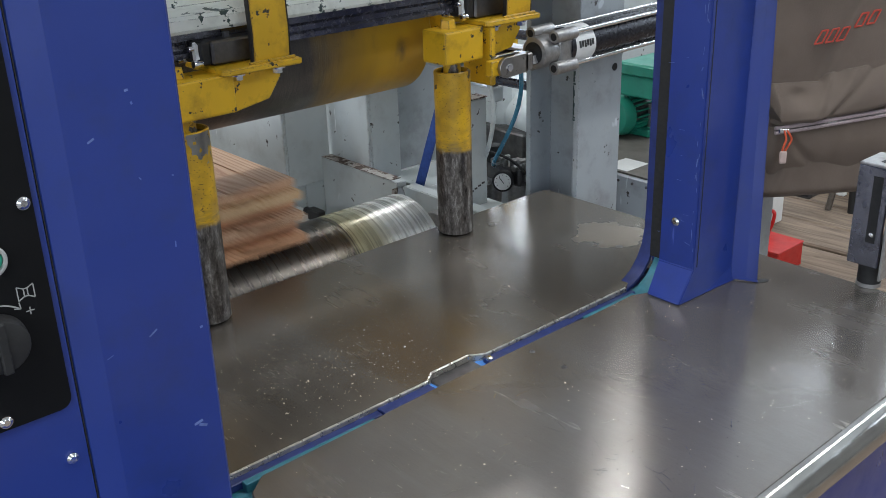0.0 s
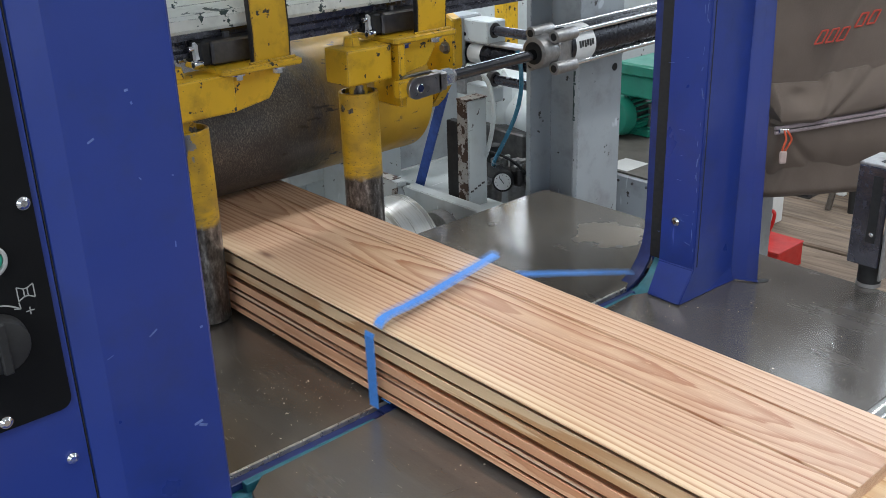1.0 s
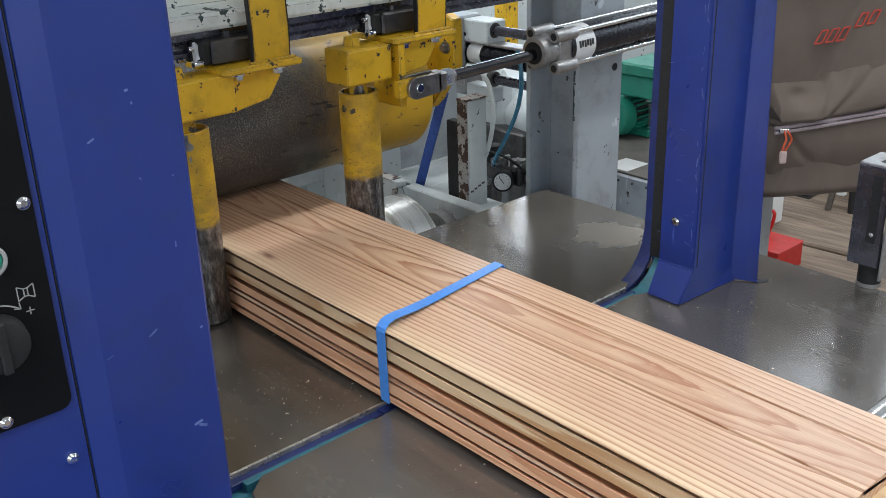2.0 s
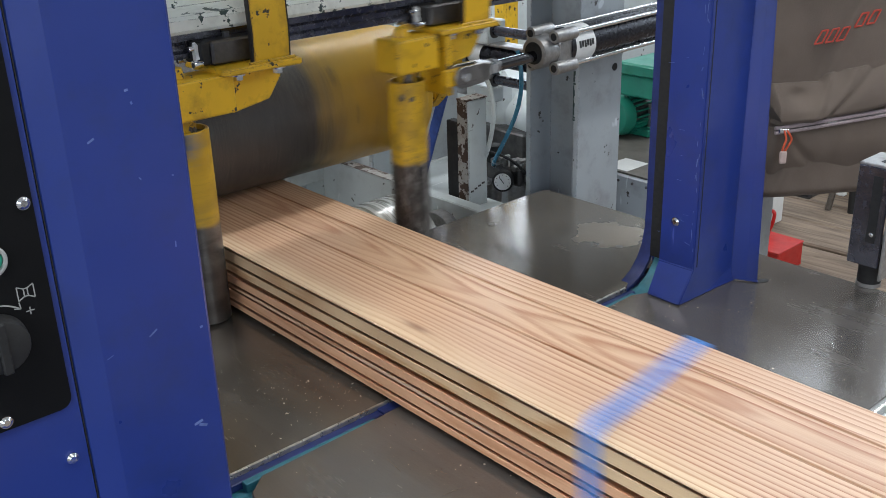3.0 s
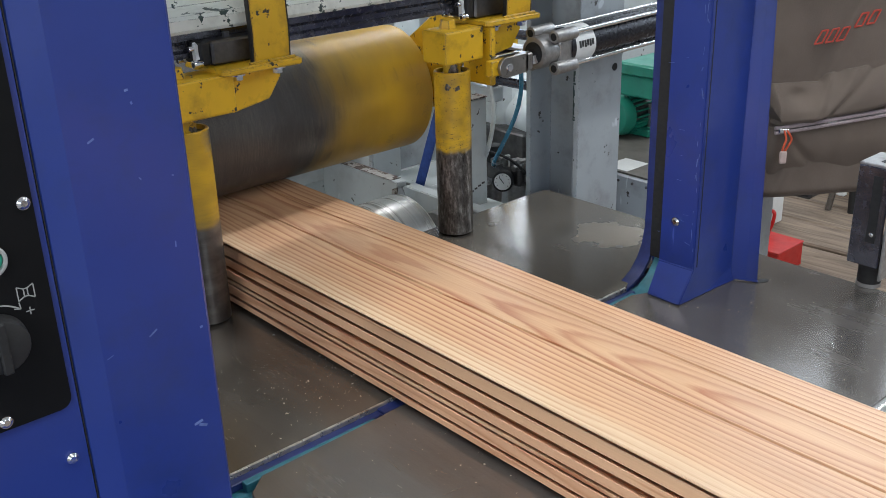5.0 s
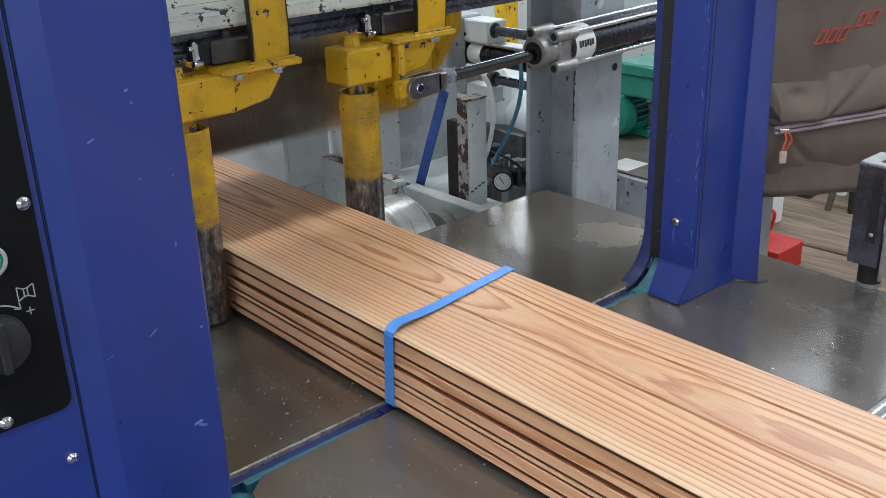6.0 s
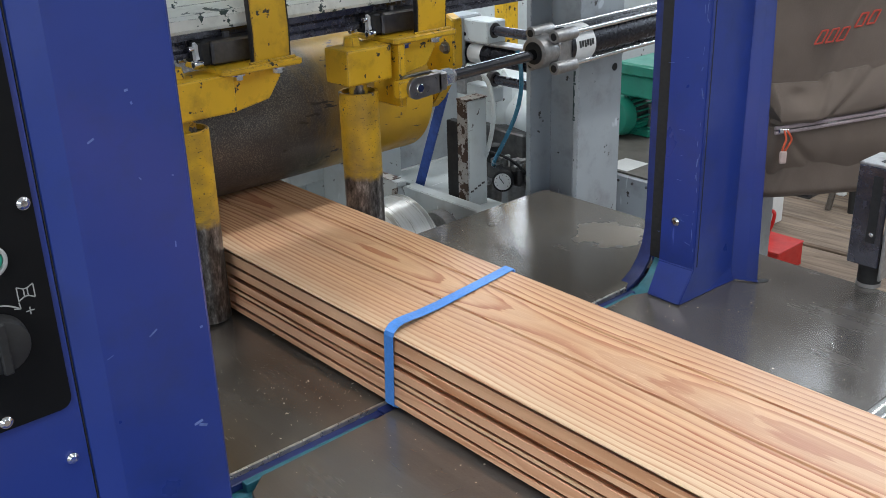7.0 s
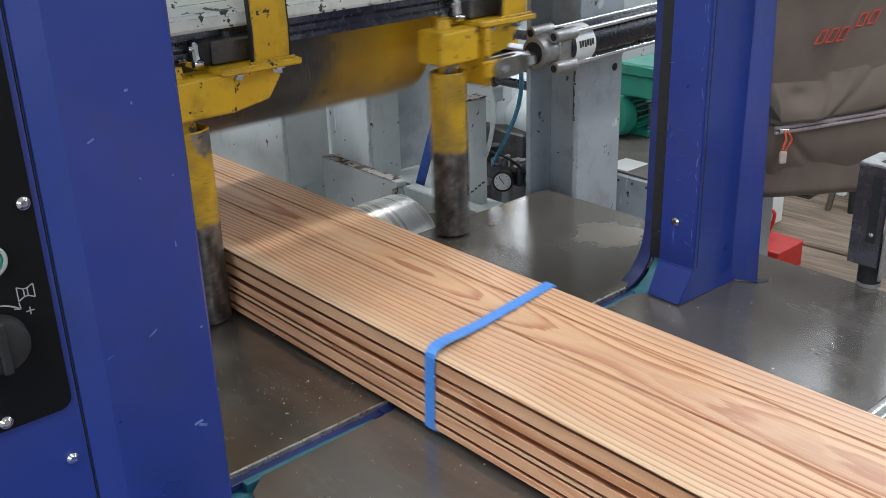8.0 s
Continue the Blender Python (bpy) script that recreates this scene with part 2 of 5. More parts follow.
def roller_skin():
    """Big feed roller: yellow at the free end, scoured grey and pitted along the rest."""
    m = Mat("scoured_yellow_roller", (0.4, 0.26, 0.03), 0.36, 0.2)
    c = m.node("TexCoord")
    sep = m.node("SeparateXYZ")
    m.link(c.outputs["Object"], sep.inputs[0])
    along = m.math("ADD", sep.outputs[1], m.math("MULTIPLY", m.noise(9, 5, 0.65, (1, 2.5, 1)), 0.12))
    wear = m.ramp(along, [(0.0, 1.0), (0.745, 1.0), (0.80, 0.35), (0.88, 0.0)])
    pits = m.ramp(m.noise(620, 3, 0.7), [(0.48, 0.0), (0.66, 1.0)])
    grey = m.mix(m.math("MULTIPLY", pits, m.ramp(m.noise(14, 4), [(0.35, 0.25), (0.65, 1.0)])), (0.08, 0.074, 0.072), (0.3, 0.27, 0.23))
    yel = m.mix(m.ramp(m.noise(10, 6, 0.65), [(0.42, 0.0), (0.75, 0.65)]), (0.56, 0.325, 0.014), (0.26, 0.155, 0.03))
    chip = m.ramp(m.noise(40, 5, 0.62, (1, 0.5, 2)), [(0.64, 0.0), (0.655, 1.0)])
    m.set("Base Color", m.mix(chip, m.mix(wear, yel, grey), (0.06, 0.05, 0.045)))
    m.set("Metallic", m.math("MULTIPLY", wear, 0.55))
    m.set("Roughness", m.ramp(m.noise(60, 5), [(0.3, 0.3), (0.75, 0.5)]))
    m.bump(m.noise(330, 3), 0.25, 0.0008)
    return m.m


ROLLER = roller_skin()


def lower_skin():
    m = Mat("bright_turned_roller", (0.6, 0.6, 0.57), 0.3, 0.45)
    rings = m.noise(14, 5, 0.7, (0.3, 9, 0.3))
    bright = m.ramp(rings, [(0.3, (0.5, 0.49, 0.44)), (0.5, (0.66, 0.66, 0.63)), (0.7, (0.8, 0.81, 0.8))])
    c = m.node("TexCoord")
    sep = m.node("SeparateXYZ")
    m.link(c.outputs["Object"], sep.inputs[0])
    along = m.math("ADD", sep.outputs[1], m.math("MULTIPLY", m.math("SUBTRACT", rings, 0.5), 0.05))
    # wear and shade painted dark where the boards run, a yellow band beside it, bare and bright at the free end
    shade_bands = m.ramp(along, [(0.70, (0.085, 0.075, 0.065)), (0.742, (0.13, 0.115, 0.085)), (0.75, (0.42, 0.38, 0.22)), (0.79, (0.46, 0.43, 0.29)), (0.815, (0.6, 0.58, 0.5))])
    m.set("Base Color", m.mix(m.ramp(along, [(0.79, 0.0), (0.83, 1.0)]), shade_bands, bright))
    m.set("Metallic", m.ramp(along, [(0.735, 0.9), (0.75, 0.4)]))
    m.set("Roughness", m.ramp(rings, [(0.3, 0.2), (0.7, 0.36)]))
    m.bump(rings, 0.2, 0.0006)
    return m.m


LOWER = lower_skin()


def fir(name, pale, dark, pitch=0.0052, seed=0.0, rear=None, rear_dark=None):
    """Plain-sawn fir: rings of a log cut lengthwise, so that stripes run down both sides and cathedrals down the middle; a few knots."""
    m = Mat(name, pale, 0.42)
    m.b.inputs["Specular IOR Level"].default_value = 0.95
    c = m.node("TexCoord")
    info = m.node("ObjectInfo")
    sep = m.node("SeparateXYZ")
    m.link(c.outputs["Object"], sep.inputs[0])
    ofs = m.math("MULTIPLY", info.outputs["Random"], 53.0)
    sx = m.math("ADD", sep.outputs[0], m.math("ADD", ofs, seed))

    def along(fx, fy, detail, rough=0.5):
        cb = m.node("CombineXYZ")
        m.link(m.math("MULTIPLY", sx, fx), cb.inputs[0])
        m.link(m.math("MULTIPLY", sep.outputs[1], fy), cb.inputs[1])
        m.link(m.math("MULTIPLY", sep.outputs[2], fy), cb.inputs[2])
        n = m.node("TexNoise", Scale=1.0, Detail=detail, Roughness=rough)
        m.link(cb.outputs[0], n.inputs["Vector"])
        return n.outputs[0]
    # knots: few, small, each bends the rings round it
    kc = m.node("CombineXYZ")
    m.link(m.math("MULTIPLY", sx, 3.1), kc.inputs[0])
    m.link(m.math("MULTIPLY", sep.outputs[1], 9.0), kc.inputs[1])
    knots = m.node("TexVoronoi", Scale=1.0, Randomness=1.0)
    m.link(kc.outputs[0], knots.inputs["Vector"])
    near = m.ramp(knots.outputs["Distance"], [(0.02, 1.0), (0.3, 0.0)])
    # the pith wanders under the board; its depth along the length draws the cathedrals
    dy = m.math("ADD", m.math("SUBTRACT", sep.outputs[1], 0.606), m.math("MULTIPLY", m.math("SUBTRACT", along(0.6, 0.0, 1.0), 0.5), 0.04))
    depth = m.math("ADD", m.math("ADD", sep.outputs[2], -0.055), m.math("MULTIPLY", m.math("SUBTRACT", along(1.5, 5.0, 1.5), 0.5), 0.1))
    rad = m.math("SQRT", m.math("ADD", m.math("MULTIPLY", dy, dy), m.math("MULTIPLY", depth, depth)), 0.0)
    rad = m.math("ADD", rad, m.math("MULTIPLY", along(3.0, 70.0, 4.0, 0.6), 0.0075))
    rad = m.math("ADD", rad, m.math("MULTIPLY", near, 0.006))
    ring = m.math("FRACT", m.math("DIVIDE", rad, pitch), 0.0)
    stripe = m.ramp(ring, [(0.0, 0.0), (0.4, 0.04), (0.62, 0.35), (0.8, 0.9), (0.92, 1.0), (0.965, 0.0)])
    strength = m.ramp(along(1.6, 22.0, 3.0), [(0.34, 0.5), (0.46, 0.85), (0.6, 1.0)])
    zone = m.ramp(m.math("ABSOLUTE", m.math("ADD", sep.outputs[0], 1.8), 0.0), [(0.35, 0.66), (0.85, 1.0)])
    strength = m.math("MULTIPLY", strength, zone)
    # the timber is redder towards its rear end, with a strip of pale sapwood along the near edge
    front = m.math("ADD", m.math("ADD", sep.outputs[0], 1.7), m.math("MULTIPLY", m.math("SUBTRACT", along(1.5, 9.0, 2.0), 0.5), 0.8))
    front = m.ramp(front, [(0.0, 0.0), (1.0, 1.0)])
    sap = m.math("ADD", m.math("MULTIPLY", m.math("SUBTRACT", sep.outputs[1], NEAR), 12.0), m.math("MULTIPLY", along(1.2, 12.0, 2.0), 0.35))
    sap = m.math("MULTIPLY", m.ramp(sap, [(0.32, 0.75), (0.5, 0.0)]), m.ramp(sep.outputs[2], [(0.0735, 0.0), (0.0742, 1.0)]))
    light = m.mix(front, rear or pale, pale)
    light = m.mix(sap, light, (0.78, 0.6, 0.38))
    deep = m.mix(front, rear_dark or dark, dark)
    deep = m.mix(m.math("MULTIPLY", sap, 0.6), deep, (0.6, 0.36, 0.17))
    col = m.mix(m.math("MULTIPLY", stripe, strength), light, deep)
    # wide flames down the middle of the face, sharp on one side
    hollow = m.math("MULTIPLY", m.math("SUBTRACT", along(2.6, 11.0, 2.5), 0.5), 0.16)
    ember = m.math("ADD", m.math("SQRT", m.math("ADD", m.math("MULTIPLY", dy, dy), m.math("MULTIPLY", hollow, hollow)), 0.0), m.math("MULTIPLY", along(9.0, 60.0, 3.0), 0.006))
    ember = m.ramp(m.math("FRACT", m.math("DIVIDE", ember, 0.0165), 0.0), [(0.0, 0.0), (0.35, 0.1), (0.6, 0.75), (0.93, 0.9), (0.96, 0.0)])
    ember = m.math("MULTIPLY", ember, m.ramp(m.math("ABSOLUTE", dy, 0.0), [(0.018, 1.0), (0.034, 0.0)]))
    ember = m.math("MULTIPLY", ember, m.ramp(along(1.9, 4.0, 1.0), [(0.4, 0.15), (0.6, 1.0)]))
    col = m.mix(m.math("MULTIPLY", ember, m.math("MULTIPLY", strength, 0.9)), col, deep)
    heart = m.ramp(along(1.2, 16.0, 3.0), [(0.46, 0.0), (0.64, 0.5)])
    col = m.mix(heart, col, tuple(0.55 * a + 0.45 * b for a, b in zip(pale, dark)))
    fibre = along(14.0, 900.0, 5.0, 0.7)
    col = m.mix(m.math("MULTIPLY", m.ramp(fibre, [(0.4, 0.0), (0.8, 1.0)]), 0.3), col, dark)
    # short torn fibres, paler than the face
    torn = m.math("MULTIPLY", m.ramp(along(55.0, 620.0, 2.0, 0.6), [(0.6, 0.0), (0.68, 1.0)]), m.ramp(along(2.2, 11.0, 2.0), [(0.45, 0.0), (0.62, 0.6)]))
    col = m.mix(torn, col, tuple(min(1, 1.12 * v) for v in pale))
    kn = m.math("ADD", knots.outputs["Distance"], m.math("MULTIPLY", m.noise(60, 3), 0.02))
    core = m.ramp(kn, [(0.035, 1.0), (0.055, 0.35), (0.085, 0.0)])
    col = m.mix(core, col, (0.2, 0.08, 0.035))
    m.set("Base Color", col)
    m.set("Roughness", m.ramp(fibre, [(0.3, 0.36), (0.8, 0.55)]))
    m.bump(m.math("ADD", m.math("MULTIPLY", stripe, 0.8), fibre), 0.2, 0.0005)
    return m.m


FIRS = [fir("pink_fir", (0.67, 0.455, 0.292), (0.31, 0.105, 0.034), 0.0062, 0.0, (0.69, 0.43, 0.235), (0.34, 0.085, 0.02)),
        fir("straw_fir", (0.70, 0.50, 0.29), (0.46, 0.23, 0.09), 0.0064, 11.0, (0.72, 0.42, 0.235), (0.44, 0.165, 0.06)),
        fir("red_fir", (0.70, 0.395, 0.22), (0.5, 0.22, 0.1), 0.005, 23.0)]


def old_plank():
    m = Mat("worn_floor_plank", (0.24, 0.19, 0.15), 0.75)
    g = m.noise(3.6, 7, 0.68, (1, 9, 1), 0.6)
    m.set("Base Color", m.ramp(g, [(0.3, (0.085, 0.058, 0.042)), (0.5, (0.225, 0.165, 0.118)), (0.72, (0.34, 0.26, 0.19))]))
    m.bump(g, 0.4, 0.003)
    return m.m


PLANK = old_plank()
FABRIC = fabric()


# ---- mesh helpers ----
def thing(name, loc, label, category, group="", kind=""):
    ob = new(name)
    ob.location = loc
    ob.empty_display_size = 0.05
    return tagged(ob, label, category, group, kind)


def part(name, bm, material, parent=None, label="", local=False, smooth=False):
    """Links a bmesh as one mesh object. Its points are in world space, or in the parent's if local."""
    bmesh.ops.recalc_face_normals(bm, faces=bm.faces)
    me = bpy.data.meshes.new(name)
    bm.to_mesh(me)
    bm.free()
    me.materials.append(material)
    if smooth:
        for p in me.polygons:
            p.use_smooth = True
        me.set_sharp_from_angle(angle=radians(35))
    ob = new(name, me)
    if parent is not None:
        ob.parent = parent
        if not local:
            at, p = Vector((0, 0, 0)), parent
            while p is not None:
                at, p = at + p.location, p.parent
            if parent.type == "EMPTY":
                ob.matrix_parent_inverse = Matrix.Translation(-at)
    if label:
        ob["label"] = label
    return ob


def solid(name, bm, material, label, category, group="", kind="", smooth=False):
    return tagged(part(name, bm, material, None, smooth=smooth), label, category, group, kind)


def box(x0, x1, y0, y1, z0, z1, bevel=0.0, bm=None, m=None, seg=1):
    own = bmesh.new()
    bmesh.ops.create_cube(own, size=1.0, matrix=Matrix.LocRotScale(((x0 + x1) / 2, (y0 + y1) / 2, (z0 + z1) / 2), None, (abs(x1 - x0), abs(y1 - y0), abs(z1 - z0))))
    if bevel:
        bmesh.ops.bevel(own, geom=own.edges[:], offset=bevel, segments=seg, affect="EDGES", profile=0.5)
    if m is not None:
        bmesh.ops.transform(own, matrix=m, verts=own.verts)
    return merge(own, bm)


def merge(own, bm):
    if bm is None:
        return own
    me = bpy.data.meshes.new("tmp")
    own.to_mesh(me)
    own.free()
    bm.from_mesh(me)
    bpy.data.meshes.remove(me)
    return bm


def rod(p0, p1, r, seg=20, r2=None, bevel=0.0, bm=None):
    own = bmesh.new()
    a, b = Vector(p0), Vector(p1)
    q = (b - a).to_track_quat("Z", "Y").to_matrix().to_4x4()
    bmesh.ops.create_cone(own, cap_ends=True, segments=seg, radius1=r, radius2=r if r2 is None else r2, depth=(b - a).length, matrix=Matrix.Translation((a + b) / 2) @ q)
    if bevel:
        rim = [e for e in own.edges if any(len(f.verts) > 4 for f in e.link_faces)]
        bmesh.ops.bevel(own, geom=rim, offset=bevel, segments=2, affect="EDGES", profile=0.5)
    return merge(own, bm)


def pipe(x, y, z0, z1, r, ri, seg=40, bm=None):
    own = bmesh.new()
    rows = [(r - 0.001, z0), (r, z0 + 0.001), (r, z1 - 0.001), (r - 0.001, z1), (ri, z1), (ri, z0)]
    rings = [[own.verts.new((x + rr * math.cos(2 * math.pi * k / seg), y + rr * math.sin(2 * math.pi * k / seg), zz)) for k in range(seg)] for rr, zz in rows]
    for i in range(len(rows)):
        a, b = rings[i], rings[(i + 1) % len(rows)]
        for k in range(seg):
            own.faces.new((a[k], a[(k + 1) % seg], b[(k + 1) % seg], b[k]))
    return merge(own, bm)


def prism(pts, axis, a, b, bevel=0.0, bm=None):
    """A closed outline swept straight along one axis: pts are the other two coordinates in order."""
    own = bmesh.new()

    def at(p, v):
        return {"x": (v, p[0], p[1]), "y": (p[0], v, p[1]), "z": (p[0], p[1], v)}[axis]
    lo, hi = [own.verts.new(at(p, a)) for p in pts], [own.verts.new(at(p, b)) for p in pts]
    own.faces.new(lo[::-1])
    own.faces.new(hi)
    n = len(pts)
    for k in range(n):
        own.faces.new((lo[k], lo[(k + 1) % n], hi[(k + 1) % n], hi[k]))
    if bevel:
        bmesh.ops.bevel(own, geom=own.edges[:], offset=bevel, segments=1, affect="EDGES")
    return merge(own, bm)


def ribbon(path, axis_pts, thick):
    """A bent strip: path in (y, z), its width between two x values, its thickness across."""
    x0, x1 = axis_pts
    n = len(path)
    nor = []
    for k in range(n):
        a, b = Vector(path[max(0, k - 1)]), Vector(path[min(n - 1, k + 1)])
        d = (b - a).normalized()
        nor.append(Vector((-d[1], d[0])))
    outer = [(p[0] + w[0] * thick, p[1] + w[1] * thick) for p, w in zip(path, nor)]
    own = bmesh.new()
    rows = [[own.verts.new((x, p[0], p[1])) for p in path] + [own.verts.new((x, p[0], p[1])) for p in reversed(outer)] for x in (x0, x1)]
    m = 2 * n
    for k in range(m):
        own.faces.new((rows[0][k], rows[0][(k + 1) % m], rows[1][(k + 1) % m], rows[1][k]))
    for k in range(n - 1):
        for r in rows:
            own.faces.new((r[k], r[k + 1], r[m - 2 - k], r[m - 1 - k]))
    return own


def tube(points, r, seg=10, steps=8):
    """A round hose through the points (Catmull-Rom)."""
    pts = [Vector(p) for p in points]
    ctrl = [2 * pts[0] - pts[1]] + pts + [2 * pts[-1] - pts[-2]]
    line = []
    for i in range(1, len(ctrl) - 2):
        p0, p1, p2, p3 = ctrl[i - 1:i + 3]
        for s in range(steps):
            t = s / steps
            line.append(0.5 * (2 * p1 + (p2 - p0) * t + (2 * p0 - 5 * p1 + 4 * p2 - p3) * t * t + (3 * p1 - p0 - 3 * p2 + p3) * t ** 3))
    line.append(pts[-1])
    bm = bmesh.new()
    rings = []
    for k, p in enumerate(line):
        d = (line[min(k + 1, len(line) - 1)] - line[max(0, k - 1)]).normalized()
        u = d.cross(Vector((0.31, 0.17, 0.93))).normalized()
        v = d.cross(u)
        rings.append([bm.verts.new(p + r * (math.cos(2 * math.pi * j / seg) * u + math.sin(2 * math.pi * j / seg) * v)) for j in range(seg)])
    for a, b in zip(rings, rings[1:]):
        for j in range(seg):
            bm.faces.new((a[j], a[(j + 1) % seg], b[(j + 1) % seg], b[j]))
    bm.faces.new(rings[0])
    bm.faces.new(rings[-1][::-1])
    return bm


def screw(parent, at, way, r, material=None, local=False, name="screw"):
    """A domed cross-head screw."""
    a, w = Vector(at), Vector(way).normalized()
    bm = rod(a - w * 0.002, a + w * r * 0.35, r, 16)
    rod(a + w * r * 0.35, a + w * r * 0.7, r * 0.93, 16, r * 0.5, bm=bm)
    return part(name, bm, material or CHROME, parent, local=local, smooth=True)


def hexbolt(parent, at, way, r, material=None, local=False):
    a, w = Vector(at), Vector(way).normalized()
    bm = rod(a - w * 0.002, a + w * 0.002, r * 1.5, 18)
    rod(a + w * 0.002, a + w * (0.002 + r * 0.9), r, 6, bm=bm, bevel=0.0004)
    return part("bolt", bm, material or STEEL, parent, local=local)


# ---- the hall ----
def hall():
    # walls and ceiling are an unseen shell, added to enclose and bounce the light
    x0, x1, y0, y1, h = -9.0, 6.0, -5.0, 7.0, 4.6
    g = 0.25
    solid("floor", box(x0, x1, y0, y1, -0.3, -0.035), plain("concrete_floor", (0.22, 0.21, 0.2), 0.8, 0, 0.2, 3), "grey concrete hall floor under the planking", "floor", kind="structure")
    solid("wall_west", box(x0 - g, x0, y0 - g, y1 + g, -0.3, h), WALLM, "unseen pale workshop wall, added to bounce light", "wall", kind="structure")
    bm = box(x1, x1 + g, y0 - g, y1 + g, -0.3, 1.75)
    box(x1, x1 + g, y0 - g, y1 + g, 3.65, h, bm=bm)
    edges = [y0 - g] + [v for w in EAST for v in w] + [y1 + g]
    for a, b in zip(edges[::2], edges[1::2]):
        box(x1, x1 + g, a, b, 1.75, 3.65, bm=bm)
    solid("wall_east", bm, WALLM, "unseen pale plastered wall, two windows added for fill light", "wall", kind="structure")
    bm = box(x0, x1, y0 - g, y0, -0.3, 1.1)
    box(x0, x1, y0 - g, y0, 3.3, h, bm=bm)
    edges = [x0] + [v for w in SOUTH for v in w] + [x1]
    for a, b in zip(edges[::2], edges[1::2]):
        box(a, b, y0 - g, y0, 1.1, 3.3, bm=bm)
    solid("wall_south", bm, WALLM, "unseen pale plastered wall, three windows added for fill light", "wall", kind="structure")
    bm = box(x0, x1, y1, y1 + g, -0.3, 2.5)
    box(x0, x1, y1, y1 + g, 4.2, h, bm=bm)
    edges = [x0] + [v for w in WINDOWS for v in w] + [x1]
    for a, b in zip(edges[::2], edges[1::2]):
        box(a, b, y1, y1 + g, 2.5, 4.2, bm=bm)
    solid("wall_north", bm, WALLM, "unseen pale plastered wall with a row of high windows", "wall", kind="structure")
    for k, (a, b) in enumerate(WINDOWS):
        w = thing("window_%d" % (k + 1), ((a + b) / 2, y1 + 0.1, 2.5), "high metal-framed workshop window", "window", "high windows", "structure")
        bm = box(a, a + 0.06, y1 + 0.08, y1 + 0.14, 2.5, 4.2)
        box(b - 0.06, b, y1 + 0.08, y1 + 0.14, 2.5, 4.2, bm=bm)
        box(a, b, y1 + 0.08, y1 + 0.14, 2.5, 2.56, bm=bm)
        box(a, b, y1 + 0.08, y1 + 0.14, 4.14, 4.2, bm=bm)
        box((a + b) / 2 - 0.03, (a + b) / 2 + 0.03, y1 + 0.08, y1 + 0.14, 2.56, 4.14, bm=bm)
        part("window_frame", bm, WHITE, w)
    solid("ceiling", box(x0, x1, y0, y1, h, h + 0.2), CEILM, "unseen pale workshop ceiling, added to bounce light", "ceiling", kind="structure")
    # housings for the tube lights, out of view and mostly added
    for x, y, watts in LAMPS:
        t = thing("ceiling_light", (x, y, h), "unseen white fluorescent batten under the ceiling, housing for an added light", "lamp", "ceiling lights")
        part("housing", box(x - 0.16, x + 0.16, y - 0.78, y + 0.78, 4.2, 4.26, 0.008), WHITE, t)
        for d in (-0.6, 0.6):
            part("hanger", rod((x, y + d, 4.25), (x, y + d, h), 0.006, 8), STEEL, t)


def floor_planks():
    """Old planks that lie on the floor beside the machine."""
    ob = thing("pavement_planks", (0, 3.0, -0.035), "worn grey-brown timber floor planking", "floor", kind="structure")
    turn = pose(-0.8, 2.905, 0, 0, 0, 4)
    base = None
    for k in range(28):
        y = -2.5 + 0.209 * k
        if base is None:
            bm = box(-2.6, 3.2, -0.0985, 0.0985, -0.035, 0.0, 0.006)
            base = part("plank", bm, PLANK, ob, local=True)
            me = base.data
        else:
            base = new("plank", me)
            base.parent = ob
        base.matrix_basis = Matrix.Translation((0, -3.0, 0.035)) @ turn @ pose(0.11 * ((k * 7) % 5) - 0.2, y, 0.002 * ((k * 3) % 4) - 0.003)


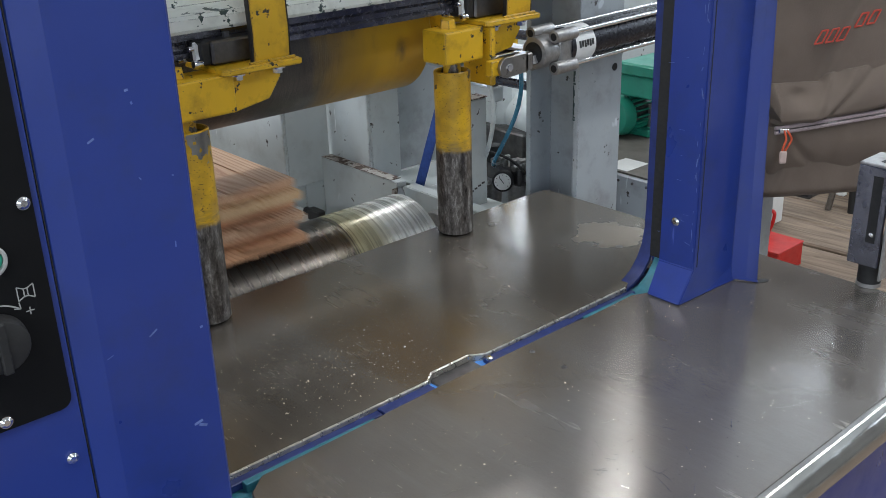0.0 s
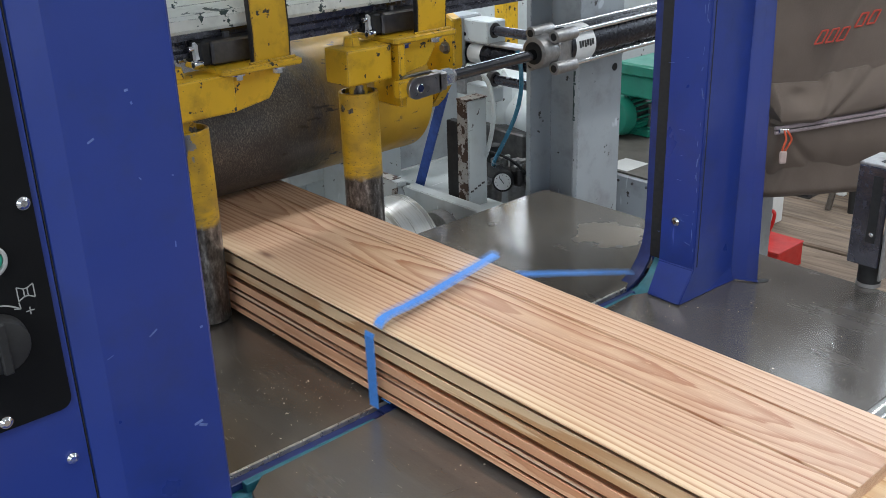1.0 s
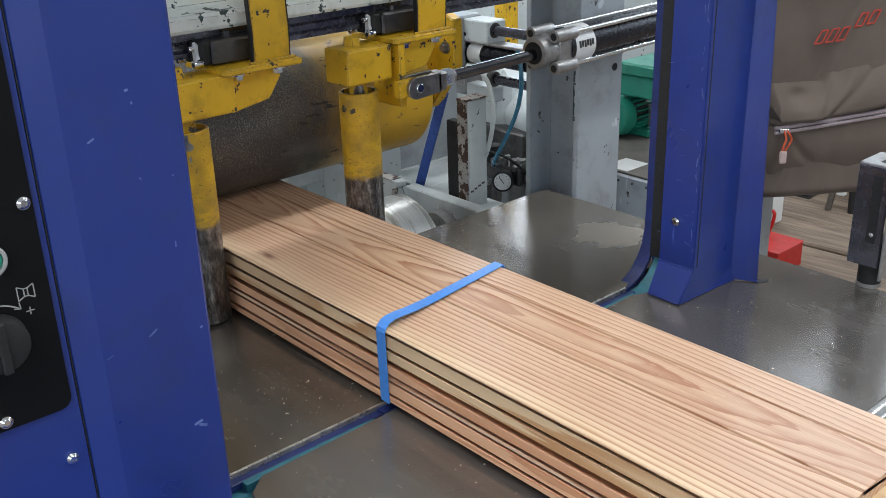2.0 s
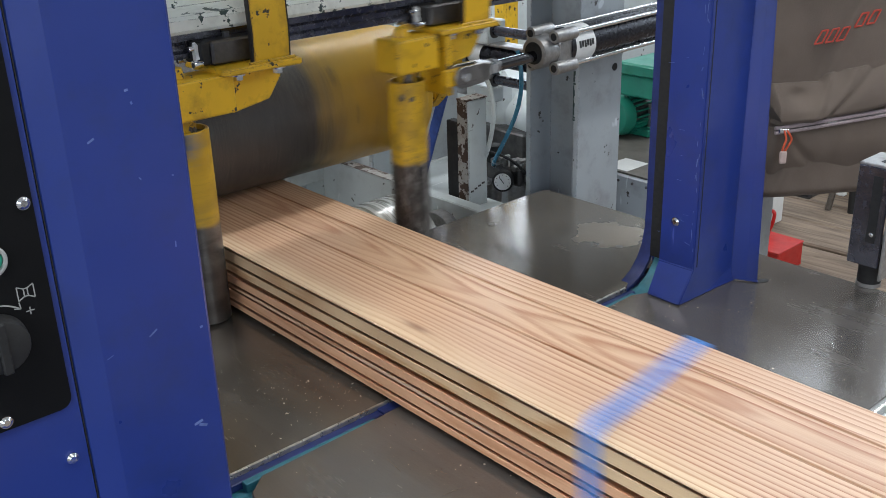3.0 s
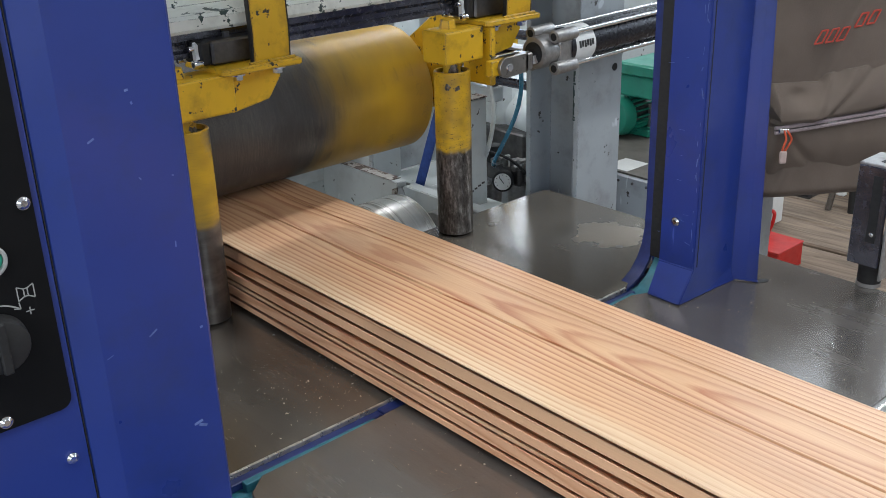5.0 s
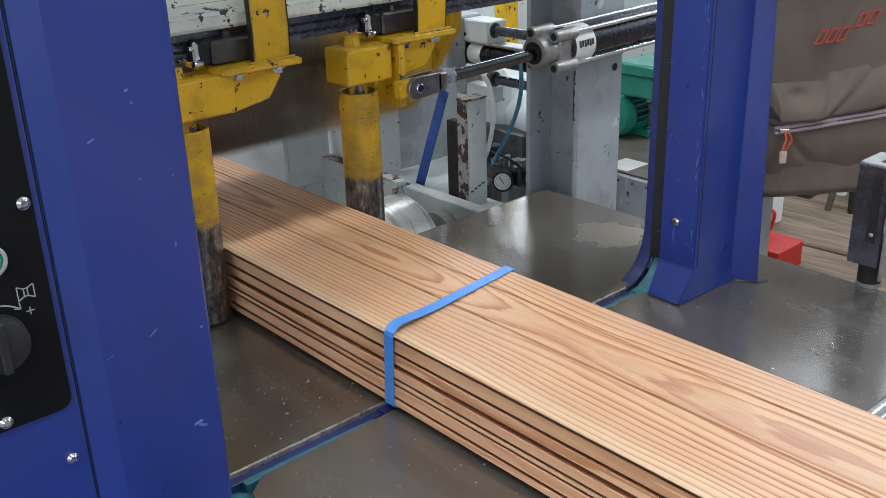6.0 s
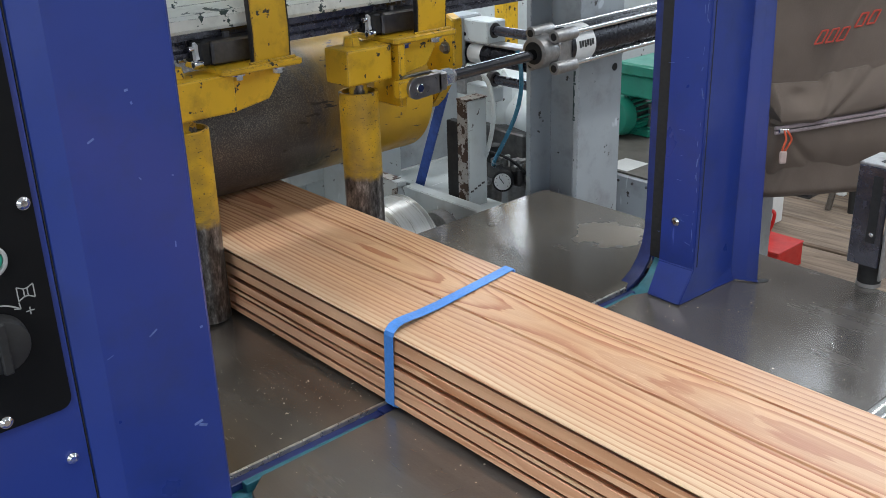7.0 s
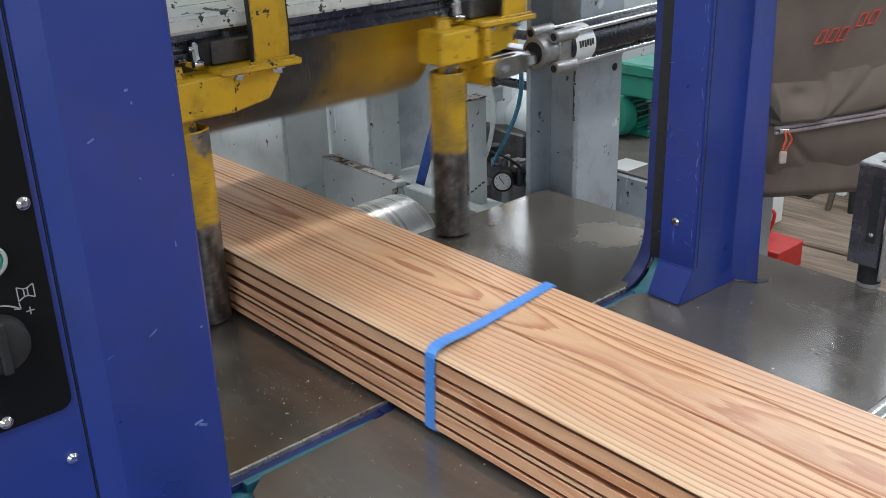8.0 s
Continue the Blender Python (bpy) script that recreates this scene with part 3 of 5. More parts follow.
# ---- the strapping machine: table, arch and control column ----
def strapping_machine():
    m = thing("strapping_machine", (0, 0.68, 0), "blue strapping machine with a worn steel table and a strap arch", "machine")
    z0, z1 = TABLE - 0.006, TABLE
    # back plate, with the jog in its slot edge at the sealing head
    edge = [(-0.0035, 0.318), (-0.0035, 0.552), (-0.014, 0.566), (-0.0145, 0.618), (-0.004, 0.634), (-0.004, 0.868), (-0.012, 0.882), (-0.0235, 0.902)]
    pts = edge + [(-0.0235, 1.0), (-0.015, 1.03), (0.0, 1.072), (-0.315, 1.072), (-0.3225, 1.0645), (-0.3225, 0.1), (-0.06, 0.1), (-0.06, 0.318)]
    back = part("back_table_plate", prism(pts, "z", z0, z1, 0.0012), TABLEM, m, "worn brown brushed steel plate")
    part("slot_edge", slot_edge(edge[:6]), LIPM, back, "bright worn slot edge")
    pts = [(0.0145, 0.345), (0.0145, 0.475), (0.011, 0.489), (0.0105, 0.552), (0.0105, 0.76), (0.0155, 0.775), (0.012, 0.858), (0.02, 0.872), (0.03, 0.895), (0.03, 1.0), (0.0, 1.03), (0.002, 1.072)]
    front = pts + [(0.325, 1.072), (0.325, 0.30), (0.09, 0.30), (0.055, 0.318), (0.03, 0.326)]
    fp = part("front_table_plate", prism(front, "z", z0, z1, 0.0012), TABLEM, m, "worn brushed steel plate with scratches")
    # rolled front edge
    r = 0.02
    bend = [math.pi * 0.88 * k / 16 for k in range(17)]
    arc = [(0.325 + r * math.sin(a), z1 - r + r * math.cos(a)) for a in bend]
    inner = [(0.325 + (r - 0.003) * math.sin(a), z1 - r + (r - 0.003) * math.cos(a)) for a in bend]
    prof = arc + inner[::-1]
    part("rolled_front_edge", prism(prof, "y", 0.30, 1.072), EDGEM, fp, "polished rounded front edge", smooth=True)
    # strap channel under the slot
    part("strap_channel", box(-0.016, 0.028, 0.29, 0.905, 0.798, 0.8085, 0.001), TEAL, m, "teal strap channel floor")
    part("channel_bar", box(-0.003, 0.0062, 0.31, 0.486, 0.8085, 0.8165, 0.0008), TRACKBLUE, m, "blue slot guide bar")
    part("channel_bar", box(-0.003, 0.0098, 0.486, 0.552, 0.8085, 0.8185, 0.0008), TRACKBLUE, m, "blue slot guide bar")
    part("channel_bar", box(-0.003, 0.0092, 0.628, 0.762, 0.8085, 0.8185, 0.0008), TRACKBLUE, m, "blue slot guide bar")
    part("channel_bar", box(-0.003, 0.005, 0.762, 0.875, 0.8085, 0.8165, 0.0008), TRACKBLUE, m, "blue slot guide bar")
    part("channel_liner", box(0.0066, 0.0143, 0.33, 0.474, 0.8085, 0.8174, 0.0006), TEAL, m, "teal slot liner")
    part("channel_liner", box(0.0054, 0.0118, 0.776, 0.868, 0.8085, 0.8174, 0.0006), TEAL, m, "teal slot liner")
    part("sealing_head", box(-0.013, 0.0098, 0.56, 0.62, 0.80, 0.8155, 0.001), DARK, m, "dark steel sealing head")
    screw(m, (0.003, 0.632, 0.8185), (0, 0, 1), 0.004)
    for x, y in ((0.0716, 0.6717), (0.0263, 0.6726)):
        screw(m, (x, y, TABLE - 0.0008), (0, 0, 1), 0.0032, DARK)
    part("table_rivet", rod((-0.092, 0.965, TABLE - 0.001), (-0.092, 0.965, TABLE + 0.0007), 0.005, 16), STEEL, m)
    part("table_rivet", rod((-0.272, 0.905, TABLE - 0.001), (-0.272, 0.905, TABLE + 0.0007), 0.005, 16), STEEL, m)
    # blue cabinet under the table
    part("cabinet", box(-0.27, 0.322, 0.02, 1.0, 0.06, 0.797, 0.006), BLUE, m, "blue sheet-metal machine cabinet")
    part("plinth", box(-0.24, 0.27, 0.06, 0.96, 0.0, 0.06), BLACKP, m)
    # arch leg: folded sheet with a flared foot
    t = 0.003
    leg = bmesh.new()

    def sheet(a):
        """One folded run: list of ((x, y) low, (x, y) high, zlow, zhigh) quads with thickness."""
        for lo0, lo1, hi0, hi1 in a:
            v = [leg.verts.new(p) for p in (lo0, lo1, hi1, hi0)]
            leg.faces.new(v)
    zt = 1.75
    kink = 0.857
    A = lambda x, y, z: (x, y, z)
    sheet([
        (A(0.0212, 0.895, kink), A(0.07, 0.895, kink), A(0.0212, 0.895, zt), A(0.07, 0.895, zt)),
        (A(0.0245, 0.871, 0.8215), A(0.07, 0.870, 0.8215), A(0.0212, 0.895, kink), A(0.07, 0.895, kink)),
        (A(0.07, 0.895, kink), A(0.07, 0.974, kink), A(0.07, 0.895, zt), A(0.07, 0.974, zt)),
        (A(0.07, 0.870, 0.8215), A(0.07, 0.974, 0.8215), A(0.07, 0.895, kink), A(0.07, 0.974, kink)),
        (A(0.07, 0.974, 0.8215), A(0.096, 0.992, 0.8215), A(0.07, 0.974, zt), A(0.076, 0.979, zt)),
    ])
    bmesh.ops.remove_doubles(leg, verts=leg.verts, dist=0.0004)
    bmesh.ops.recalc_face_normals(leg, faces=leg.faces)
    bmesh.ops.solidify(leg, geom=leg.faces[:], thickness=t)
    folds = [e for e in leg.edges if len(e.link_faces) == 2 and e.calc_face_angle(0) > 0.5]
    bmesh.ops.bevel(leg, geom=folds, offset=0.0012, segments=2, affect="EDGES")
    lg = part("arch_leg", leg, BLUE, m, "blue folded sheet arch leg with a flared foot")
    part("leg_cover", box(-0.03, 0.066, 0.95, 0.99, 0.822, zt, 0.002), BLUE, m)
    screw(m, (0.0425, 0.8945, 0.911), (0, -1, 0), 0.0052)
    part("brush_strip", box(-0.004, 0.021, 0.912, 0.926, 0.85, zt), BLACK, m, "black brush strip in the arch")
    bend = [(0.868, 0.8165), (0.884, 0.8205), (0.899, 0.829), (0.911, 0.842), (0.9195, 0.858), (0.9235, 0.878), (0.9245, 0.905), (0.9245, zt)]
    part("arch_track", ribbon(bend, (-0.0225, -0.0052), -0.004), TRACKBLUE, m, "blue curved strap track", smooth=True)
    bend2 = [(y - 0.0 + 0.004, z - 0.003) for y, z in bend[:6]] + [(0.927, 0.9)]
    part("track_liner", ribbon(bend2, (-0.002, 0.017), -0.003), TEAL, m, "teal track liner", smooth=True)
    part("arch_top", box(-0.04, 0.08, 0.15, 1.0, 1.66, 1.78, 0.004), BLUE, m)
    slot = bmesh.new()
    bmesh.ops.create_circle(slot, cap_ends=True, segments=20, radius=1.0, matrix=Matrix.Translation((0.098, 0.998, TABLE + 0.0006)) @ pose(0, 0, 0, 0, 0, 62) @ Matrix.Diagonal((0.010, 0.0055, 1, 1)))
    part("cable_hole", slot, BLACK, m, "black oval hole in the table")
    control_column(m)
    # short pale scrapes in the blue enamel
    rnd = random.Random(21)
    own = bmesh.new()
    for k in range(15):
        y, z = rnd.uniform(0.212, 0.283), rnd.uniform(0.84, 1.3)
        w, h = rnd.uniform(0.0006, 0.0036), rnd.uniform(0.0003, 0.0011)
        one = box(-0.00002, 0.00006, -w, w, -h, h)
        bmesh.ops.transform(one, matrix=pose(0.0755, y, z, rnd.gauss(10, 45)), verts=one.verts)
        merge(one, own)
    tagged(part("scrapes", own, SCRAPE, m, "short pale scrapes in the paint"), kind="stuff")
    own = bmesh.new()
    for k in range(70):
        near_fold = k < 48
        x = rnd.gauss(0.0672, 0.0016) if near_fold else rnd.uniform(0.02, 0.069)
        if x > 0.0695:
            continue
        w, h = (rnd.uniform(0.0002, 0.0005), rnd.uniform(0.0008, 0.006)) if near_fold else (rnd.uniform(0.001, 0.004), rnd.uniform(0.0001, 0.0003))
        merge(bar_at(x, 0.89185, rnd.uniform(0.88, 1.4), w, h, rnd.gauss(0, 10)), own)
    tagged(part("leg_scrapes", own, SCRAPE, lg, "short pale scrapes along the fold"), kind="stuff")
    part("cover_seam", box(0.0728, 0.07325, 0.8962, 0.8976, 0.862, zt), BLACK, lg, "dark seam beside the front fold")
    scuffs(fp)
    return m


def bar_at(x, y, z, w, h, turn):
    """A hair-thin bar on a face that looks towards -y."""
    one = box(-w, w, -0.00005, 0.00005, -h, h)
    bmesh.ops.transform(one, matrix=pose(x, y, z, 0, turn, 0), verts=one.verts)
    return one


def scuffs(m):
    """Dark drag marks and fine bright scratches in the front plate."""
    rnd = random.Random(11)
    own = bmesh.new()
    for x, y, n in ((0.213, 0.562, 7), (0.207, 0.583, 4)):
        for k in range(n):
            s = rnd.uniform(0.001, 0.003)
            bm = box(-s, s, -0.0004, 0.0004, 0.0, 0.00012)
            bmesh.ops.transform(bm, matrix=pose(x + rnd.gauss(0, 0.0022), y + rnd.gauss(0, 0.006), TABLE + 0.0001, 0, 0, 75 + rnd.uniform(-40, 40)), verts=bm.verts)
            merge(bm, own)
    tagged(part("scuff_mark", own, BLACK, m, "dark rubbed drag marks"), kind="stuff")
    own = bmesh.new()
    for k in range(120):
        s = rnd.uniform(0.002, 0.012)
        bm = box(-s, s, -0.00009, 0.00009, 0.0, 0.00008)
        bmesh.ops.transform(bm, matrix=pose(rnd.uniform(0.06, 0.31), rnd.uniform(0.4, 1.0), TABLE + 0.0001, 0, 0, rnd.uniform(0, 180)), verts=bm.verts)
        merge(bm, own)
    tagged(part("scratches", own, EDGEM, m, "fine bright scratches"), kind="stuff")


def slot_edge(edge):
    bm = bmesh.new()
    w, z = 0.0019, TABLE
    ring = []
    for k, (x, y) in enumerate(edge):
        ring.append([bm.verts.new(p) for p in ((x - w, y, z - 0.001), (x - w, y, z + 0.0009), (x + 0.0006, y, z + 0.0005), (x + 0.0008, y, z - 0.007))])
    for a, b in zip(ring, ring[1:]):
        for k in range(4):
            bm.faces.new((a[k], a[(k + 1) % 4], b[(k + 1) % 4], b[k]))
    bm.faces.new(ring[0])
    bm.faces.new(ring[-1])
    return bm


def control_column(m):
    zt = 1.75
    prof = [(-0.08, -0.12), (0.068, -0.12), (0.068, 0.1885), (0.0665, 0.1892), (0.0665, 0.1903), (0.068, 0.191), (0.0755, 0.2075), (0.0755, 0.2845), (0.0735, 0.2868), (-0.08, 0.2868)]
    col = part("control_column", prism(prof, "z", 0.06, zt), BLUE, m, "blue sheet-metal control column, scratched")
    part("door_gap", box(0.066, 0.0678, 0.1892, 0.1899, 0.875, zt), BLACK, col)
    # black operating panel on the column, rounded at its corner
    y1, z0 = 0.1842, 0.9835
    out = [(-0.09, z0), (y1 - 0.008, z0)] + [(y1 - 0.008 + 0.008 * math.sin(a), z0 + 0.008 - 0.008 * math.cos(a)) for a in (0.4, 0.8, 1.2)] + [(y1, z0 + 0.008), (y1, 1.31), (-0.09, 1.31)]
    pan = part("control_panel", prism([(y, z) for y, z in out], "x", 0.068, 0.0702), BLACKP, col, "black control panel with printed symbols")
    for y, z in ((0.1783, 1.1275), (0.1415, 0.990), (0.178, 1.26)):
        screw(pan, (0.0702, y, z), (1, 0, 0), 0.0042)
    screw(col, (0.0682, 0.1775, 0.945), (1, 0, 0), 0.0042)
    # knob, lamp ring and symbols
    k = rod((0.0702, 0.1465, 1.045), (0.083, 0.1465, 1.045), 0.019, 32, 0.017, 0.002)
    box(0.0825, 0.0862, 0.1435, 0.1495, 1.028, 1.062, 0.001, k)
    part("knob", k, BLACK, pan, "black rotary knob", smooth=True)
    part("button_ring", pipe(0, 0, 0, 0.006, 0.0105, 0.008, 28), LINES, pan, "pale ring round a push button").matrix_basis = Matrix.Translation((0.0702, 0.1515, 1.098)) @ pose(0, 0, 0, 0, 90, 0)
    part("push_button", rod((0.0702, 0.1515, 1.098), (0.0745, 0.1515, 1.098), 0.0078, 24, bevel=0.001), GREEN, pan, "green push button", smooth=True)

    def stroke(y0, z0, y1, z1, w=0.0007):
        a, b = Vector((0, y0, z0)), Vector((0, y1, z1))
        d = (b - a).normalized()
        n = Vector((0, -d.z, d.y)) * w / 2
        bm = bmesh.new()
        lo = [bm.verts.new(p + Vector((0.0702, 0, 0))) for p in (a - n, b - n, b + n, a + n)]
        hi = [bm.verts.new(p + Vector((0.0705, 0, 0))) for p in (a - n, b - n, b + n, a + n)]
        bm.faces.new(hi)
        for i in range(4):
            bm.faces.new((lo[i], lo[(i + 1) % 4], hi[(i + 1) % 4], hi[i]))
        return bm
    cy, cz, s = 0.1695, 1.0712, 0.0046
    sym = bmesh.new()
    pts = [(-1.1, -1), (-0.25, -0.55), (0.25, -0.55), (1.1, -1), (1.1, 1), (0.25, 0.55), (-0.25, 0.55), (-1.1, 1)]
    for p, q in zip(pts, pts[1:] + pts[:1]):
        merge(stroke(cy + s * p[0], cz + s * p[1], cy + s * q[0], cz + s * q[1]), sym)
    for v in (-0.25, 0.25):
        merge(stroke(cy + s * v, cz - 0.55 * s, cy + s * v, cz + 0.55 * s), sym)
    part("symbol", sym, LINES, pan, "pale printed clamp symbol")
    sym = stroke(0.1675, 1.0585, 0.1725, 1.0585)
    merge(stroke(0.170, 1.056, 0.170, 1.061), sym)
    part("symbol", sym, LINES, pan, "pale printed plus sign")
    sym = bmesh.new()
    arc = [(0.1465 + 0.028 * math.sin(a), 1.040 + 0.028 * math.cos(a)) for a in [-0.2 + 0.13 * k for k in range(8)]]
    for p, q in zip(arc, arc[1:]):
        merge(stroke(*p, *q, 0.0009), sym)
    merge(stroke(arc[-1][0] - 0.004, arc[-1][1] + 0.0012, *arc[-1]), sym)
    merge(stroke(arc[-1][0] - 0.0005, arc[-1][1] + 0.0045, *arc[-1]), sym)
    part("symbol", sym, LINES, pan, "pale printed curved arrow")


# ---- guide posts on the cross rail ----
def cross_rail():
    b = thing("cross_beam", (-0.33, 0.6, 1.14), "white painted steel cross beam, chipped, with a linear rail", "beam")
    prof = [(-0.346, 1.1425), (-0.301, 1.1425), (-0.299, 1.146), (-0.299, 1.157), (-0.303, 1.161), (-0.336, 1.166), (-0.336, 1.36), (-0.346, 1.36)]
    part("beam", prism(prof, "y", 0.0, 0.93), BEAMP, b, "chipped white beam")
    r = [(-0.331, 1.1415), (-0.309, 1.1415), (-0.309, 1.134), (-0.313, 1.130), (-0.313, 1.124), (-0.309, 1.121), (-0.309, 1.1155), (-0.331, 1.1155), (-0.331, 1.121), (-0.327, 1.124), (-0.327, 1.13), (-0.331, 1.134)]
    part("linear_rail", prism(r, "y", 0.05, 1.12), RAIL, b, "dark ground steel linear rail")
    part("rail_end", box(-0.335, -0.303, 0.93, 1.14, 1.1418, 1.153, 0.001), DARK, b)
    # posts that carry the beam, out to both sides
    part("beam_post", box(-0.40, -0.346, -0.02, 0.06, 0.0, 1.5, 0.003), WHITE, b)
    part("beam_arm", box(-0.42, -0.346, 0.0, 1.25, 1.36, 1.44, 0.003), WHITE, b)
    return b


def guide(y, shift, label, lug=False):
    """A hanging guide post with its bracket and slide; its own space has the post's axis at x = y = 0."""
    g = thing("guide_post", (-0.29, y, 0), label, "guide post", "guide posts")
    k = dict(parent=g, local=True)
    sleeve = part("sleeve", pipe(0, 0, TABLE + 0.003, 1.0465, 0.0242, 0.0205), POST, label="steel sleeve, yellow above and bare below", smooth=True, **k)
    part("spindle", rod((0, 0, 1.0), (0, 0, 1.066), 0.0115, 20), POST, smooth=True, **k)
    part("bearing_cap", rod((0, 0, 1.03), (0, 0, 1.041), 0.0205, 24), DARK, **k)
    bl = part("block", box(-0.022, 0.024, -0.031, 0.036 if lug else 0.046 + shift, 1.0585, 1.101, 0.003, seg=2), YELLOW, label="yellow clamp block", **k)
    part("nut", rod((-0.002, -0.004, 1.1), (-0.002, -0.004, 1.112), 0.0115, 6, 0.0095, 0.001), YELLOW, **k)
    s = shift
    if lug:
        part("end_plate", box(-0.024, 0.030, 0.036 + s, 0.046 + s, 1.022, 1.099, 0.0015), YELLOW, **k)
    gus = [(0.046 + s, 1.099), (0.105 + s, 1.099), (0.111 + s, 1.086), (0.094 + s, 1.063), (0.046 + s, 1.055)]
    part("gusset", prism(gus, "x", 0.006, 0.012, 0.001), YELLOW, **k)
    tp = [(-0.055, 0.03 + s), (0.028, 0.03 + s), (0.032, 0.036 + s), (0.032, 0.128 + s), (-0.055, 0.128 + s)]
    part("top_plate", prism(tp, "z", 1.0995, 1.1065, 0.0012), YELLOW, **k)
    hook = [(0.017, 1.1065), (0.023, 1.1065), (0.0245, 1.14), (0.0225, 1.18), (0.012, 1.225), (-0.012, 1.25), (-0.015, 1.245), (0.006, 1.222), (0.0165, 1.18), (0.0185, 1.14)]
    part("hook_plate", prism(hook, "y", 0.073 + s, 0.118 + s, 0.0008), YELLOW, label="chipped yellow upright plate", **k)
    for y0, y1 in ((0.0708, 0.0729), (0.1181, 0.1193)):
        part("plate_edge", prism(hook, "y", y0 + s, y1 + s, 0.0004), BLACKSTEEL, label="dark edge with the paint gone", **k)
    part("weld_bead", tube([(0.0245, 0.066 + s, 1.1068), (0.0262, 0.08 + s, 1.1078), (0.0258, 0.1 + s, 1.1074), (0.0266, 0.122 + s, 1.1078)], 0.0022, 8), YELLOW, label="rough weld bead", smooth=True, **k)
    car = part("carriage", box(-0.042, 0.004, 0.034 + s, 0.108 + s, 1.1075, 1.1335, 0.0025), DARK, label="dark steel linear carriage", **k)
    part("carriage_cap", box(-0.04, 0.002, 0.0225 + s, 0.034 + s, 1.109, 1.1335, 0.002), BLACK, label="black end cap", **k)
    for x0, x1 in ((-0.039, -0.031), (-0.012, -0.004)):
        seal = [(x0, 1.1095), (x1, 1.1095), (x1 + 0.0015, 1.115), (x1 - 0.0015, 1.121), (x1, 1.131), (x0 + 0.002, 1.1335), (x0, 1.128)]
        part("cap_seal", prism(seal, "y", 0.0185 + s, 0.0228 + s, 0.0008), PAPER, label="pale end seal", **k)
    part("seal_plate", box(-0.030, -0.0125, 0.0195 + s, 0.0226 + s, 1.1105, 1.124, 0.001), BLACK, **k)
    for x, z, r in ((-0.0005, 1.1115, 0.0048), (-0.036, 1.1115, 0.0036), (-0.008, 1.127, 0.003)):
        head = part("cap_screw", rod((x, 0.0125 + s, z), (x, 0.0225 + s, z), r, 16, bevel=0.0006), CHROME, smooth=True, **k)
        part("socket", rod((x, 0.0122 + s, z), (x, 0.0128 + s, z), r * 0.55, 6), BLACK, head, local=True)
    part("grease_nipple", rod((-0.01, 0.06 + s, 1.13), (-0.01, 0.06 + s, 1.139), 0.004, 10), DARK, **k)
    for yy in (0.052, 0.102):
        hexbolt(g, (0.02, yy + s, 1.0995), (0, 0, -1), 0.0062, CHROME, local=True)
    return g, sleeve


def torn_patch(sleeve, turn):
    """Ragged bare steel where paint has come off under the sleeve's rim."""
    bm = bmesh.new()
    r, n = 0.0243, 30
    for i in range(n):
        for j in range(22):
            a0, a1 = radians(turn - 42 + 84 * i / n), radians(turn - 42 + 84 * (i + 1) / n)
            z0, z1 = 1.0455 - 0.0016 * (j + 1), 1.0455 - 0.0016 * j
            edge = 1.0 - abs(2 * i / n - 1) ** 2 - 0.9 * (j / 22) + 0.9 * noise.noise(Vector((i * 0.21, j * 0.19, 4.2)))
            if edge > 0.15:
                bm.faces.new([bm.verts.new((r * math.cos(a), r * math.sin(a), z)) for a, z in ((a0, z0), (a1, z0), (a1, z1), (a0, z1))])
    bmesh.ops.remove_doubles(bm, verts=bm.verts, dist=0.00005)
    part("bare_patch", bm, STEEL, sleeve, "bare grey steel where the paint has torn off", True, True)


# ---- rollers ----
ROLL_X, ROLL_R = -0.458, 0.0886
ROLL_LOW = TOP + ROLL_R + 0.0005
ROLL_UP = 0.088


def cylinder_y(r, y0, y1, seg=72):
    bm = bmesh.new()
    rows = [(r - 0.004, y0), (r, y0 + 0.004), (r, y1 - 0.004), (r - 0.004, y1), (r * 0.45, y1 + 0.0005), (r * 0.4, y1 - 0.012), (0.03, y1 - 0.012)]
    rings = [[bm.verts.new((rr * math.cos(2 * math.pi * k / seg), yy, rr * math.sin(2 * math.pi * k / seg))) for k in range(seg)] for rr, yy in rows]
    for a, b in zip(rings, rings[1:]):
        for k in range(seg):
            bm.faces.new((a[k], a[(k + 1) % seg], b[(k + 1) % seg], b[k]))
    bm.faces.new(rings[0])
    bm.faces.new(rings[-1])
    return bm


def press_roller():
    r = thing("press_roller", (ROLL_X, 0, ROLL_LOW + ROLL_UP), "large yellow and scoured grey press roller on swing arms", "roller")
    drum = part("drum", cylinder_y(ROLL_R, 0.2, 0.891), ROLLER, r, "worn yellow roller drum", True, True)
    part("shaft", rod((0, 0.19, 0), (0, 0.955, 0), 0.017, 24), STEEL, r, local=True, smooth=True)
    arm = [(-0.03, -0.035), (0.035, -0.035), (0.05, -0.02), (0.092, 0.035), (0.092, 0.1), (0.06, 0.112), (-0.03, 0.05)]
    part("arm", prism(arm, "y", 0.926, 0.944, 0.002), YELLOW, r, "yellow roller arm", True)
    part("arm", prism(arm, "y", 0.165, 0.183, 0.002), YELLOW, r, "yellow roller arm", True)
    hexbolt(r, (0.075, 0.926, 0.06), (0, -1, 0), 0.006, local=True)
    return r, drum


def feed_roller():
    r = thing("feed_roller", (-0.441, 0, BASE - 0.0005 - ROLL_R), "bright turned steel feed roller beside the table", "roller")
    drum = part("drum", cylinder_y(ROLL_R, 0.2, 0.891), LOWER, r, "bright steel roller drum", True, True)
    part("shaft", rod((0, 0.14, 0), (0, 0.985, 0), 0.015, 24), STEEL, r, local=True, smooth=True)
    return r, drum


